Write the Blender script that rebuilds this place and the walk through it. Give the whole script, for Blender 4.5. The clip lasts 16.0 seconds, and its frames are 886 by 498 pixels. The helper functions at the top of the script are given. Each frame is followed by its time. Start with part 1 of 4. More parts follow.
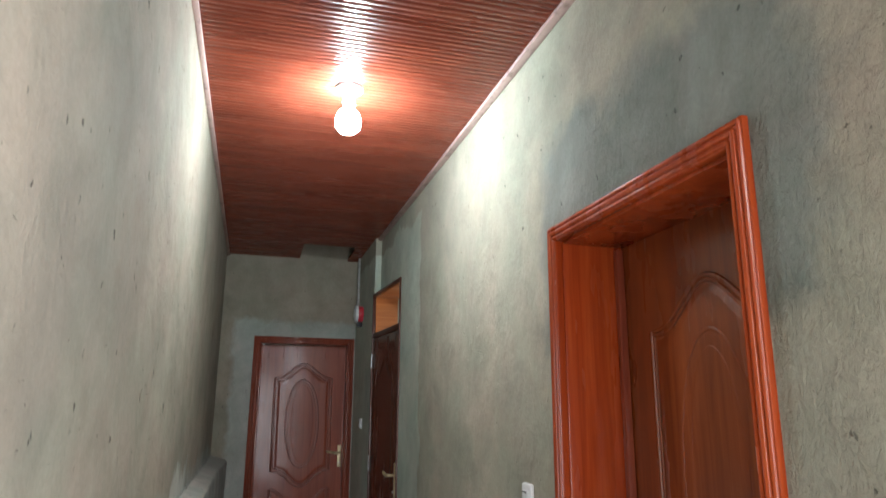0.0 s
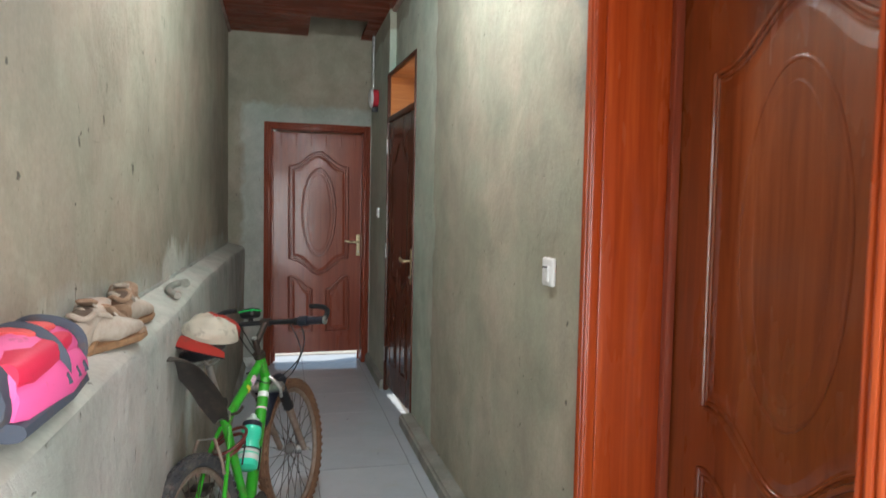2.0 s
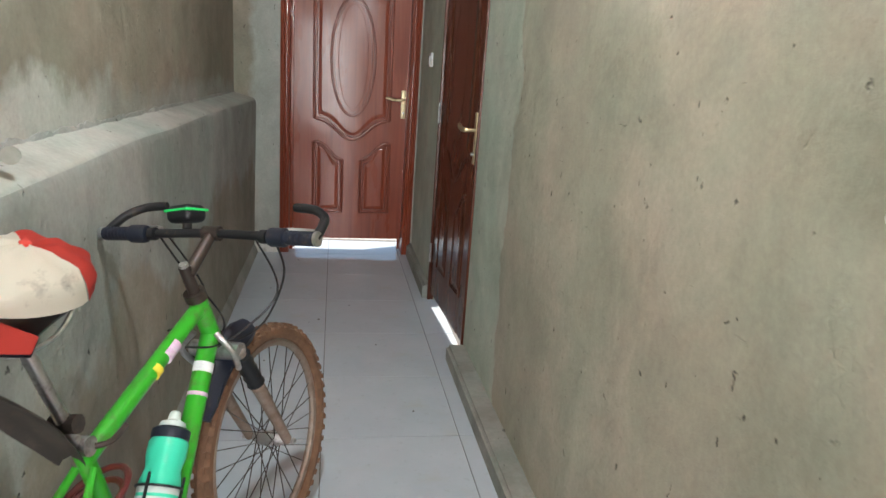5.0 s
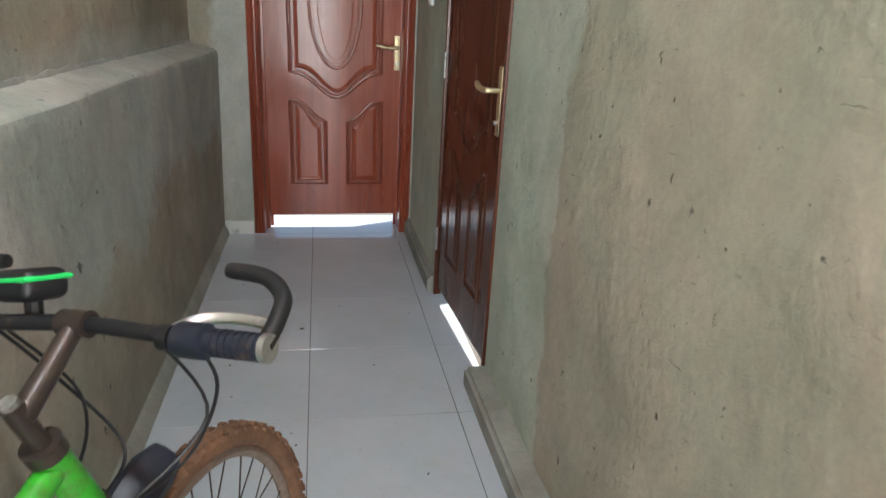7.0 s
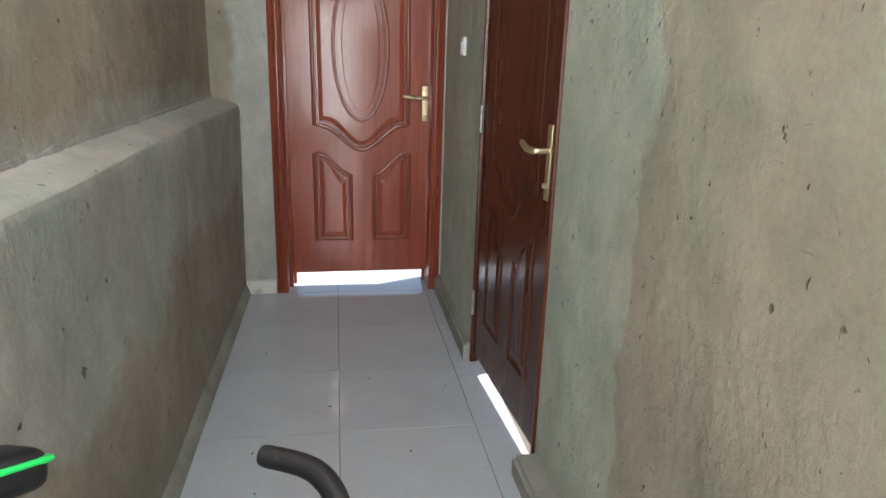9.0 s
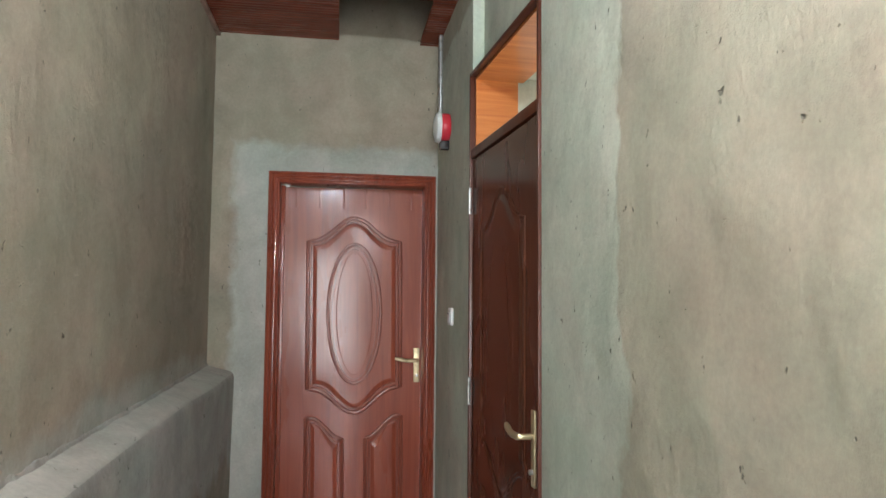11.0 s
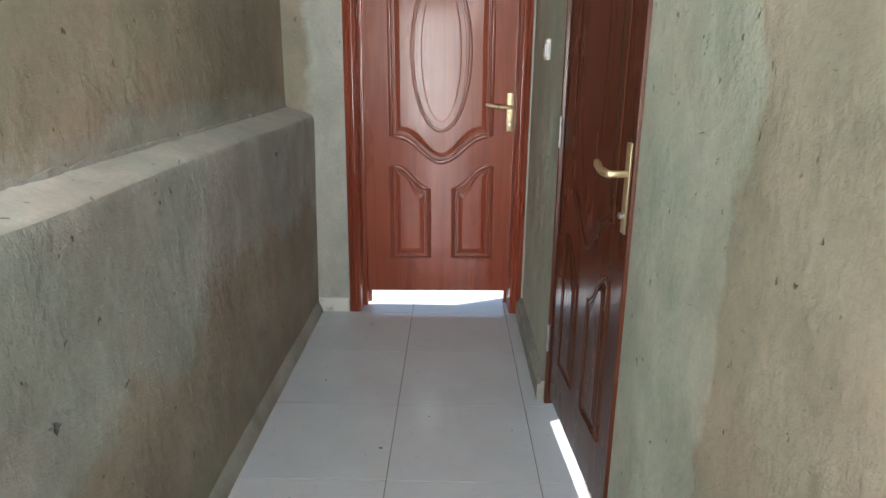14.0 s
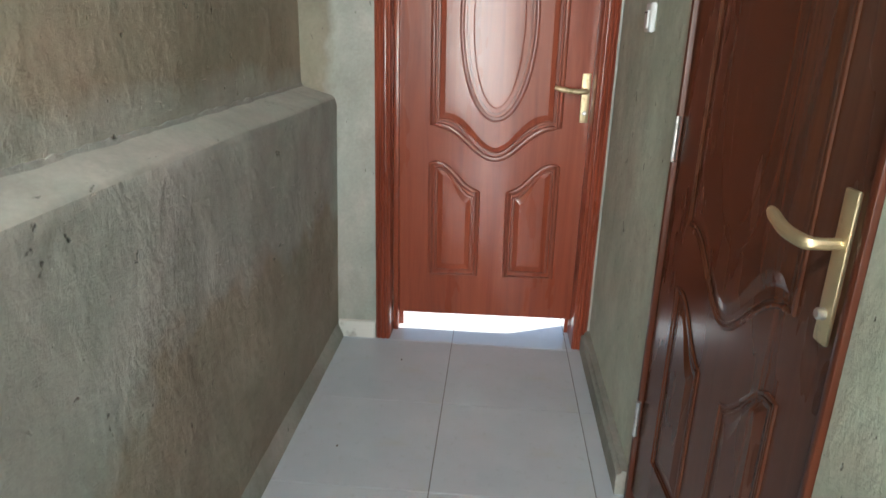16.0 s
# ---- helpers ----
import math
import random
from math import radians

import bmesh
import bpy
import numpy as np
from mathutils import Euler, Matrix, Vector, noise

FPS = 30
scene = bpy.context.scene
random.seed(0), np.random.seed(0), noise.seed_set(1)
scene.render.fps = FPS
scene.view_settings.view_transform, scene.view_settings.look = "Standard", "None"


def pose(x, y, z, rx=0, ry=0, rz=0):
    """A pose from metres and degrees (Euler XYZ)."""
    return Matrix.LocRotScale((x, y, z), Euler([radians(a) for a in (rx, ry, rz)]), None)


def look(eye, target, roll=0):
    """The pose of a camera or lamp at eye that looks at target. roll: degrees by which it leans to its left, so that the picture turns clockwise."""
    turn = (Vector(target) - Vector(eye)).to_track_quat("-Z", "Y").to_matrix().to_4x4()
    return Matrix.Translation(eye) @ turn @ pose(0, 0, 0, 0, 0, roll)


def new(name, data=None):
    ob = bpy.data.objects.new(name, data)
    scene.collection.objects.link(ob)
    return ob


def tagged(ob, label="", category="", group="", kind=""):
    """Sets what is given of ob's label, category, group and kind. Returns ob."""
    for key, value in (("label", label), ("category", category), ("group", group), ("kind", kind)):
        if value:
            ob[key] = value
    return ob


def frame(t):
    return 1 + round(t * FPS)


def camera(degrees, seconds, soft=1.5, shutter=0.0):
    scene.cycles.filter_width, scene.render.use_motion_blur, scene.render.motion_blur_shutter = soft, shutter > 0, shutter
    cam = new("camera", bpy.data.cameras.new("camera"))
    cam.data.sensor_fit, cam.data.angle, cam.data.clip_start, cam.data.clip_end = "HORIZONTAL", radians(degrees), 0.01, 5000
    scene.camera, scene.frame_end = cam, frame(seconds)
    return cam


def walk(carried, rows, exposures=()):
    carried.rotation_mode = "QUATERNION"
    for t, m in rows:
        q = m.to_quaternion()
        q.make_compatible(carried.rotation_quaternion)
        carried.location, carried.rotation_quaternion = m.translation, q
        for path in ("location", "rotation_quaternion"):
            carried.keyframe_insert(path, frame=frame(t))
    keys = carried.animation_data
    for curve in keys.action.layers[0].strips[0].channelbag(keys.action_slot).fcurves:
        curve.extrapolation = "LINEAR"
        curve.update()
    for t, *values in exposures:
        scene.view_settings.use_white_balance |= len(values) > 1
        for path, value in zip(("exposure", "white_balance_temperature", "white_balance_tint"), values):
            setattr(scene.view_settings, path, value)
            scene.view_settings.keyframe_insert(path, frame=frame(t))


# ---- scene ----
cam = camera(67.4, 16.0, shutter=0.3)
PATH = [
    (0, (-0.992, -6.404, 1.506), (-0.463, -4.533, 1.972), 0.4),
    (0.5, (-1.008, -6.43, 1.518), (-0.498, -4.596, 2.13), -0.1),
    (1, (-0.963, -6.358, 1.521), (-0.401, -4.502, 2.008), -0.1),
    (1.5, (-0.945, -6.259, 1.43), (-0.398, -4.342, 1.589), 0.7),
    (2, (-0.836, -6.033, 1.382), (-0.363, -4.093, 1.273), 1.1),
    (2.5, (-0.831, -5.886, 1.35), (-0.392, -3.95, 1.106), 1.2),
    (3, (-0.839, -5.647, 1.333), (-0.367, -3.724, 1.055), 0.6),
    (3.5, (-0.816, -5.45, 1.316), (-0.335, -3.55, 0.917), -0.4),
    (4, (-0.741, -5.179, 1.305), (-0.337, -3.267, 0.881), -0.1),
    (4.2, (-0.678, -5.061, 1.286), (-0.279, -3.153, 0.838), 1.9),
    (6.3, (-0.601, -4.228, 1.297), (-0.302, -2.339, 0.712), 4.3),
    (6.5, (-0.592, -4.161, 1.303), (-0.307, -2.282, 0.68), 3.6),
    (7, (-0.601, -3.942, 1.281), (-0.239, -2.089, 0.623), 3.1),
    (7.5, (-0.629, -3.765, 1.3), (-0.239, -1.917, 0.641), 1.6),
    (8, (-0.639, -3.721, 1.307), (-0.278, -1.854, 0.687), 2.5),
    (8.5, (-0.648, -3.705, 1.325), (-0.323, -1.814, 0.76), 2.3),
    (9, (-0.643, -3.683, 1.325), (-0.331, -1.787, 0.768), 1.8),
    (9.5, (-0.656, -3.698, 1.37), (-0.346, -1.76, 0.982), 1.4),
    (10, (-0.642, -3.711, 1.415), (-0.312, -1.746, 1.234), 1.4),
    (10.2, (-0.638, -3.717, 1.44), (-0.304, -1.748, 1.34), 1.4),
    (12.3, (-0.549, -3.749, 1.525), (-0.298, -1.777, 1.741), -0.2),
    (12.5, (-0.581, -3.761, 1.476), (-0.353, -1.775, 1.528), 0.6),
    (13, (-0.52, -3.59, 1.402), (-0.414, -1.619, 1.08), 1.3),
    (13.5, (-0.458, -3.483, 1.348), (-0.45, -1.546, 0.853), 1.6),
    (14, (-0.45, -3.401, 1.333), (-0.47, -1.479, 0.781), 0.7),
    (14.5, (-0.481, -3.199, 1.315), (-0.475, -1.305, 0.672), 0.6),
    (15, (-0.513, -3.018, 1.313), (-0.491, -1.144, 0.614), 1.5),
    (15.5, (-0.505, -2.801, 1.307), (-0.655, -0.938, 0.597), 2.8),
    (16, (-0.5, -2.675, 1.338), (-0.641, -0.786, 0.696), 1.6),
]
EXPOSURES = ((0, -0.06, 6250, 9), (0.5, -0.18, 6200, 9), (1, -0.06, 6000, 10), (1.5, 0.12, 6250, 9), (2, 0.44, 6450, 7), (2.5, 0.76, 6500, 7), (3.5, 1.0, 6500, 7), (6.5, 1.06, 6500, 9), (7, 1.14, 6500, 9), (9, 1.28, 6500, 9), (12.3, 1.2, 6450, 11), (14, 1.42, 6600, 8), (15.5, 1.52, 6600, 7), (16, 1.7, 6600, 6))
walk(cam, [(t, look(eye, target, roll)) for t, eye, target, roll in PATH], EXPOSURES)

# ---------- world, sun, lamps ----------
world = bpy.data.worlds.new("sky")
scene.world = world
world.use_nodes = True
sky = world.node_tree.nodes.new("ShaderNodeTexSky")
sky.sky_type, sky.sun_disc = "NISHITA", False
sky.sun_elevation, sky.sun_rotation = radians(40.2), radians(65.1)
world.node_tree.nodes["Background"].inputs[1].default_value = 0.1
world.node_tree.links.new(sky.outputs[0], world.node_tree.nodes["Background"].inputs[0])

sun = new("sun", bpy.data.lights.new("sun", "SUN"))
sun.data.energy, sun.data.angle, sun.data.color = 5.0, radians(0.5), (1.0, 0.95, 0.87)
sun.matrix_world = look((0, 0, 0), (-0.86, -0.40, -0.80))

# daylight coming in by the open side entrance and the passage behind the walker
for name, size, high, watts, eye, target in (("side_entrance_daylight", 0.85, 2.2, 78.0, (0.2, -6.75, 1.55), (-1.3, -6.2, 1.1)),
                                             ("passage_daylight", 0.9, 1.95, 44.0, (-0.62, -7.55, 1.1), (-0.62, 0, 1.0))):
    daylight = new(name, bpy.data.lights.new(name, "AREA"))
    daylight.data.shape, daylight.data.size, daylight.data.size_y = "RECTANGLE", size, high
    daylight.data.energy, daylight.data.color = watts, (0.97, 0.98, 1.0)
    daylight.matrix_world = look(eye, target)


# ---------- materials ----------
def material(name, color, rough=0.6, metal=0.0, coat=0.0):
    m = bpy.data.materials.new(name)
    m.use_nodes = True
    b = m.node_tree.nodes["Principled BSDF"]
    b.inputs["Base Color"].default_value = (*color, 1)
    b.inputs["Roughness"].default_value, b.inputs["Metallic"].default_value = rough, metal
    b.inputs["Coat Weight"].default_value, b.inputs["Coat Roughness"].default_value = coat, 0.12
    return m


class Nodes:
    """Short hand to wire a material's nodes."""

    def __init__(self, m):
        self.tree = m.node_tree
        self.shader = self.tree.nodes["Principled BSDF"]
        self.place = self.add("ShaderNodeTexCoord").outputs["Object"]

    def add(self, kind, **values):
        n = self.tree.nodes.new(kind)
        for key, value in values.items():
            n.inputs[key].default_value = value
        return n

    def link(self, a, b):
        self.tree.links.new(a, b)

    def mapped(self, scale, turn=(0, 0, 0)):
        n = self.add("ShaderNodeMapping", Scale=scale, Rotation=turn)
        self.link(self.place, n.inputs["Vector"])
        return n.outputs[0]

    def noise(self, scale, detail=4, rough=0.6, stretch=(1, 1, 1), distort=0.0):
        n = self.add("ShaderNodeTexNoise", Scale=scale, Detail=detail, Roughness=rough, Distortion=distort)
        self.link(self.mapped(stretch), n.inputs["Vector"])
        return n.outputs["Fac"]

    def ramp(self, fac, *stops):
        n = self.add("ShaderNodeValToRGB")
        while len(n.color_ramp.elements) < len(stops):
            n.color_ramp.elements.new(0.5)
        for e, (at, c) in zip(n.color_ramp.elements, stops):
            e.position, e.color = at, (*c, 1) if len(c) == 3 else c
        self.link(fac, n.inputs[0])
        return n.outputs[0]

    def mix(self, a, b, fac, mode="MIX"):
        n = self.add("ShaderNodeMix")
        n.data_type, n.blend_type = "RGBA", mode
        for value, socket in ((fac, n.inputs[0]), (a, n.inputs[6]), (b, n.inputs[7])):
            if isinstance(value, (int, float)):
                socket.default_value = value
            elif isinstance(value, tuple):
                socket.default_value = (*value, 1)
            else:
                self.link(value, socket)
        return n.outputs[2]

    def math(self, op, a, b):
        n = self.add("ShaderNodeMath")
        n.operation = op
        for value, socket in ((a, n.inputs[0]), (b, n.inputs[1])):
            if isinstance(value, (int, float)):
                socket.default_value = value
            else:
                self.link(value, socket)
        return n.outputs[0]

    def bump(self, height, strength, distance):
        n = self.add("ShaderNodeBump", Strength=strength, Distance=distance)
        self.link(height, n.inputs["Height"])
        self.link(n.outputs[0], self.shader.inputs["Normal"])


def plaster(name, low, mid, high, relief=1.0, patch=1.1, zones=(), coarse=None):
    """Cement plaster. zones: areas of their own colour, newer coats among them, (axis, from, to, bottom, top, ragged,
    soft, dark, light).
    """
    m = material(name, mid, 0.9)
    n = Nodes(m)
    color = n.ramp(n.noise(patch, 5, 0.62, (1, 1, 0.95), 0.4), (0.33, low), (0.5, mid), (0.68, high))
    if zones:
        split = n.add("ShaderNodeSeparateXYZ")
        n.link(n.place, split.inputs[0])
        edge = n.math("ADD", n.math("MULTIPLY", n.math("SUBTRACT", n.noise(2.6, 3, 0.55), 0.5), 1.0), n.math("MULTIPLY", n.math("SUBTRACT", n.noise(14, 4, 0.6), 0.5), 0.28))
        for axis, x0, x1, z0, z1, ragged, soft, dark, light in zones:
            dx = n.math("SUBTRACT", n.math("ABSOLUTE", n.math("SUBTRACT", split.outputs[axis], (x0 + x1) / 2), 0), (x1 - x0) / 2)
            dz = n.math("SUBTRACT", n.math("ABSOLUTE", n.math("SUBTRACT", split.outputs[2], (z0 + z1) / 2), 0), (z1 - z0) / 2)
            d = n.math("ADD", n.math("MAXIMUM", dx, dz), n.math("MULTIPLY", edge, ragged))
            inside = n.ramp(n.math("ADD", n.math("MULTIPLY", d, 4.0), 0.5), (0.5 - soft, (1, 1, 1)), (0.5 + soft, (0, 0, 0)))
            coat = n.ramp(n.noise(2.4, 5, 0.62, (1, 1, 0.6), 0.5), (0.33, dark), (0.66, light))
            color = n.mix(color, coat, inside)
    tone = n.ramp(n.noise(2.7, 5, 0.6, (1, 1, 0.8), 0.4), (0.36, (0.90, 0.985, 0.95)), (0.64, (1.05, 1.0, 0.99)))
    color = n.mix(color, tone, 0.8, "MULTIPLY")
    smear = n.ramp(n.noise(4.5, 6, 0.68, (1, 1, 0.95), 0.4), (0.35, (0.82, 0.82, 0.81)), (0.65, (1.12, 1.12, 1.12)))
    fine = n.ramp(n.noise(70, 4, 0.7), (0.3, (0.88, 0.88, 0.88)), (0.7, (1.08, 1.08, 1.08)))
    color = n.mix(n.mix(color, smear, 0.8, "MULTIPLY"), fine, 0.8, "MULTIPLY")
    spot = n.noise(36, 3, 0.6, (1, 0.75, 0.6), 0.3)
    # shade inside the hollows put into the colour, matching the bump below
    pit_shade = n.ramp(spot, (0.28, (0.2, 0.2, 0.2)), (0.315, (1, 1, 1)))
    color = n.mix(color, pit_shade, 0.7, "MULTIPLY")
    n.link(color, n.shader.inputs["Base Color"])
    trowel = n.noise(4, 3, 0.5, (1, 1, 0.8), 0.3)
    grit = n.noise(190, 3, 0.7)
    lumps = n.math("ADD", n.noise(24, 6, 0.66, (1, 1, 0.75), 0.1), n.math("MULTIPLY", n.noise(44, 5, 0.66, (1, 1, 0.7), 0.1), 0.6))
    rough = n.ramp(n.noise(2.3, 4, 0.6), (0.45, (0.12, 0.12, 0.12)), (0.66, (1.1, 1.1, 1.1)))
    h = n.math("ADD", n.math("MULTIPLY", trowel, 0.7), n.math("ADD", n.math("MULTIPLY", grit, 0.08), n.math("MULTIPLY", n.math("MULTIPLY", lumps, rough), 0.42)))
    h = n.math("ADD", h, n.math("MULTIPLY", n.ramp(spot, (0.24, (0, 0, 0)), (0.32, (1, 1, 1))), 0.5))
    strokes = n.add("ShaderNodeTexNoise", Scale=11.0, Detail=4.0, Roughness=0.62, Distortion=0.1)
    n.link(n.mapped((1.0, 1.0, 4.5), (radians(-24), 0, 0)), strokes.inputs["Vector"])
    scar = n.ramp(strokes.outputs["Fac"], (0.24, (0, 0, 0)), (0.32, (1, 1, 1)))
    h = n.math("ADD", h, n.math("MULTIPLY", scar, 0.2))
    h = n.math("ADD", h, n.math("MULTIPLY", n.ramp(n.noise(17, 4, 0.62, (1, 1, 0.8), 0.6), (0.55, (0, 0, 0)), (0.75, (1, 1, 1))), 0.06))
    if coarse:                                   # thrown-on, hardly smoothed plaster past a place along y
        split = n.add("ShaderNodeSeparateXYZ")
        n.link(n.place, split.inputs[0])
        there = n.ramp(n.math("ADD", n.math("MULTIPLY", n.math("SUBTRACT", coarse, split.outputs[1]), 1.3), n.noise(2.0, 3, 0.5)), (0.45, (0, 0, 0)), (1.0, (1, 1, 1)))
        ridges = n.noise(30, 7, 0.68, (1, 1, 0.6), 0.25)
        h = n.math("ADD", h, n.math("MULTIPLY", n.math("MULTIPLY", ridges, there), 1.5))
    n.bump(h, 0.55 * relief, 0.02)
    return m


def varnished(name, dark, mid, light, rough=0.3, grain=(22, 22, 1.2), coat=0.5):
    m = material(name, mid, rough, 0, coat)
    n = Nodes(m)
    n.shader.inputs["Specular IOR Level"].default_value = 0.25
    g = n.noise(1.0, 6, 0.65, grain, 0.8)
    color = n.ramp(g, (0.3, dark), (0.5, mid), (0.72, light))
    cloud = n.ramp(n.noise(1.0, 3, 0.6, tuple(max(0.6, g / 9) for g in grain)), (0.3, (0.82, 0.8, 0.8)), (0.7, (1.12, 1.1, 1.1)))
    n.link(n.mix(color, cloud, 0.8, "MULTIPLY"), n.shader.inputs["Base Color"])
    scuff = n.ramp(n.noise(1.0, 4, 0.6, tuple(max(1.0, g / 5) for g in grain)), (0.35, (rough * 0.8,) * 3), (0.7, (rough * 1.5,) * 3))
    n.link(scuff, n.shader.inputs["Roughness"])
    n.bump(g, 0.12, 0.003)
    return m


def worn(name, color, rough=0.5, metal=0.0, dirt=(0.12, 0.08, 0.05), amount=0.4, scale=14, coat=0.0):
    m = material(name, color, rough, metal, coat)
    n = Nodes(m)
    f = n.ramp(n.noise(scale, 6, 0.7), (0.62 - amount * 0.35, (0, 0, 0)), (0.78, (1, 1, 1)))
    n.link(n.mix(color, dirt, n.math("MULTIPLY", f, 0.8)), n.shader.inputs["Base Color"])
    n.link(n.ramp(f, (0, (rough,) * 3), (1, (0.85,) * 3)), n.shader.inputs["Roughness"])
    n.bump(n.noise(scale * 8, 3, 0.6), 0.15, 0.002)
    return m


BROWN = ((0.26, 0.238, 0.188), (0.33, 0.288, 0.225), (0.395, 0.335, 0.265))
WALL = plaster("cement plaster", *BROWN, 1.8, zones=((1, -4.6, 0.5, 0.9, 1.16, 0.22, 0.12, (0.33, 0.32, 0.28), (0.46, 0.45, 0.41)), (1, -3.3, -2.55, 1.0, 1.2, 0.35, 0.12, (0.42, 0.41, 0.37), (0.56, 0.55, 0.51))))
WALL_GREEN = plaster("greenish cement plaster", (0.345, 0.325, 0.258), (0.405, 0.365, 0.287), (0.465, 0.412, 0.328), 1.6,
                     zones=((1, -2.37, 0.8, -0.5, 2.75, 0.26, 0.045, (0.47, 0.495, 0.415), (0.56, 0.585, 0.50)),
                            # second zone: darker patch round the recessed door's head
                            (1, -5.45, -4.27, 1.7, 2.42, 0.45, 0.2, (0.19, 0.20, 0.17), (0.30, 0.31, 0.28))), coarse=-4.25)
END_WALL = plaster("end wall plaster", *BROWN, 1.3, zones=((0, 0.03, 1.6, -0.5, 2.29, 0.22, 0.1, (0.37, 0.37, 0.335), (0.485, 0.48, 0.44)),))
# first zone paler: daylight near the entrance put into the colour
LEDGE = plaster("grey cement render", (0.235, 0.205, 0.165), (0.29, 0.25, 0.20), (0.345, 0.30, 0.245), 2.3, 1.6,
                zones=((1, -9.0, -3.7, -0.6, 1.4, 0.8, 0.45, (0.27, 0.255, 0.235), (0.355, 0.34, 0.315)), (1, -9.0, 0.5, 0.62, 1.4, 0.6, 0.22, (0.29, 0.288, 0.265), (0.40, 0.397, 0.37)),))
# smooth screed, its colour lightened to carry the light from above
LEDGE_TOP = plaster("smooth ledge screed in a top-lit tone", (0.37, 0.366, 0.33), (0.43, 0.424, 0.385), (0.485, 0.477, 0.44), 0.3, 3)
SKIRT = plaster("cement skirting", (0.23, 0.225, 0.20), (0.295, 0.288, 0.26), (0.35, 0.343, 0.315), 0.5, 3)
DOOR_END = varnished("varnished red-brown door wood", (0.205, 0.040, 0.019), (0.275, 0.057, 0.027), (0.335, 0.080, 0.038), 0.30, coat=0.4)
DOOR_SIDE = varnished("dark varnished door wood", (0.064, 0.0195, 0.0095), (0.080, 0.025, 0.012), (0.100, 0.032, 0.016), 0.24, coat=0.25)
DOOR_NEAR = varnished("brown varnished door wood", (0.155, 0.032, 0.009), (0.22, 0.049, 0.013), (0.28, 0.070, 0.020), 0.25)
FRAME_RED = varnished("orange-red varnished frame wood", (0.265, 0.035, 0.007), (0.365, 0.054, 0.011), (0.465, 0.084, 0.018), 0.24, (30, 30, 1.0), 0.5)
FRAME_DARK = varnished("red-brown frame wood", (0.17, 0.035, 0.018), (0.26, 0.055, 0.028), (0.33, 0.085, 0.04), 0.3)
# darker moulding tone carries groove shadow as well as thicker varnish
DARKER = varnished("dark moulding wood with groove shadow", (0.165, 0.04, 0.023), (0.235, 0.06, 0.035), (0.30, 0.085, 0.05), 0.3)
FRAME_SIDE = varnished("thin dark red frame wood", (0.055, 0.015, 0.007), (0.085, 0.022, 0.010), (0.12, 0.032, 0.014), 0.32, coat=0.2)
ORANGE = varnished("orange varnished boards", (0.42, 0.12, 0.03), (0.55, 0.19, 0.05), (0.65, 0.26, 0.08), 0.35, (30, 2, 30))
CEIL = varnished("wood-look ceiling plastic", (0.125, 0.026, 0.014), (0.20, 0.043, 0.022), (0.28, 0.072, 0.036), 0.24, (1.4, 45, 45), 0.4)
TRIM = worn("pinkish plastic ceiling trim", (0.55, 0.38, 0.34), 0.35, amount=0.3)
BRASS = worn("pale brass", (0.66, 0.55, 0.34), 0.42, 0.85, amount=0.15)
STEEL = worn("dull steel", (0.62, 0.62, 0.62), 0.32, 0.95, amount=0.35, scale=30)
WHITE = worn("white plastic", (0.78, 0.78, 0.78), 0.35, amount=0.1)
RED_PLASTIC = worn("red plastic", (0.6, 0.03, 0.05), 0.35, amount=0.1)
BLACK = worn("black rubber", (0.009, 0.009, 0.011), 0.45, amount=0.08, scale=30)
NAVY = worn("dark blue-black plastic", (0.013, 0.016, 0.028), 0.42, amount=0.08, scale=25)
GROUT = worn("dark grout", (0.16, 0.15, 0.14), 0.9, amount=0.5, scale=8)
CONCRETE = plaster("outdoor concrete", (0.40, 0.39, 0.36), (0.50, 0.48, 0.45), (0.58, 0.56, 0.52), 0.4)
GREEN = worn("bright green bicycle paint", (0.032, 0.36, 0.018), 0.28, amount=0.30, scale=22, coat=0.5)
MUD_TYRE = worn("muddy brown tyre rubber", (0.13, 0.065, 0.036), 0.85, dirt=(0.25, 0.13, 0.07), amount=0.6, scale=24)
GREY_TYRE = worn("dusty grey tyre rubber", (0.035, 0.035, 0.04), 0.8, dirt=(0.15, 0.13, 0.11), amount=0.5, scale=24)
ALLOY = worn("muddy alloy rim", (0.34, 0.28, 0.24), 0.5, 0.6, dirt=(0.20, 0.11, 0.065), amount=0.95, scale=20)
MUDGUARD = worn("dusty brown-black mudguard plastic", (0.03, 0.024, 0.021), 0.6, dirt=(0.12, 0.09, 0.07), amount=0.35, scale=16)
STEM_METAL = worn("dark brown-grey painted metal", (0.052, 0.038, 0.033), 0.35, 0.4, amount=0.3, scale=30)
TURQUOISE = worn("turquoise plastic bottle", (0.05, 0.60, 0.38), 0.3, amount=0.12, dirt=(0.3, 0.5, 0.42))
PALE = worn("pale translucent plastic", (0.55, 0.62, 0.58), 0.35, amount=0.1)
CAP_WHITE = worn("soiled cream cotton", (0.76, 0.71, 0.60), 0.95, dirt=(0.2, 0.16, 0.12), amount=0.2, scale=22)
CAP_RED = worn("red cotton", (0.56, 0.055, 0.04), 0.95, amount=0.15)
CAP_DARK = worn("dark blue cotton lining", (0.02, 0.02, 0.035), 0.95, amount=0.1)
BAG_PINK = worn("pink nylon", (0.75, 0.10, 0.30), 0.6, amount=0.12)
BAG_RED = worn("crimson nylon", (0.62, 0.02, 0.07), 0.6, amount=0.08)
BAG_CORAL = worn("coral red nylon", (0.75, 0.09, 0.09), 0.6, amount=0.08)
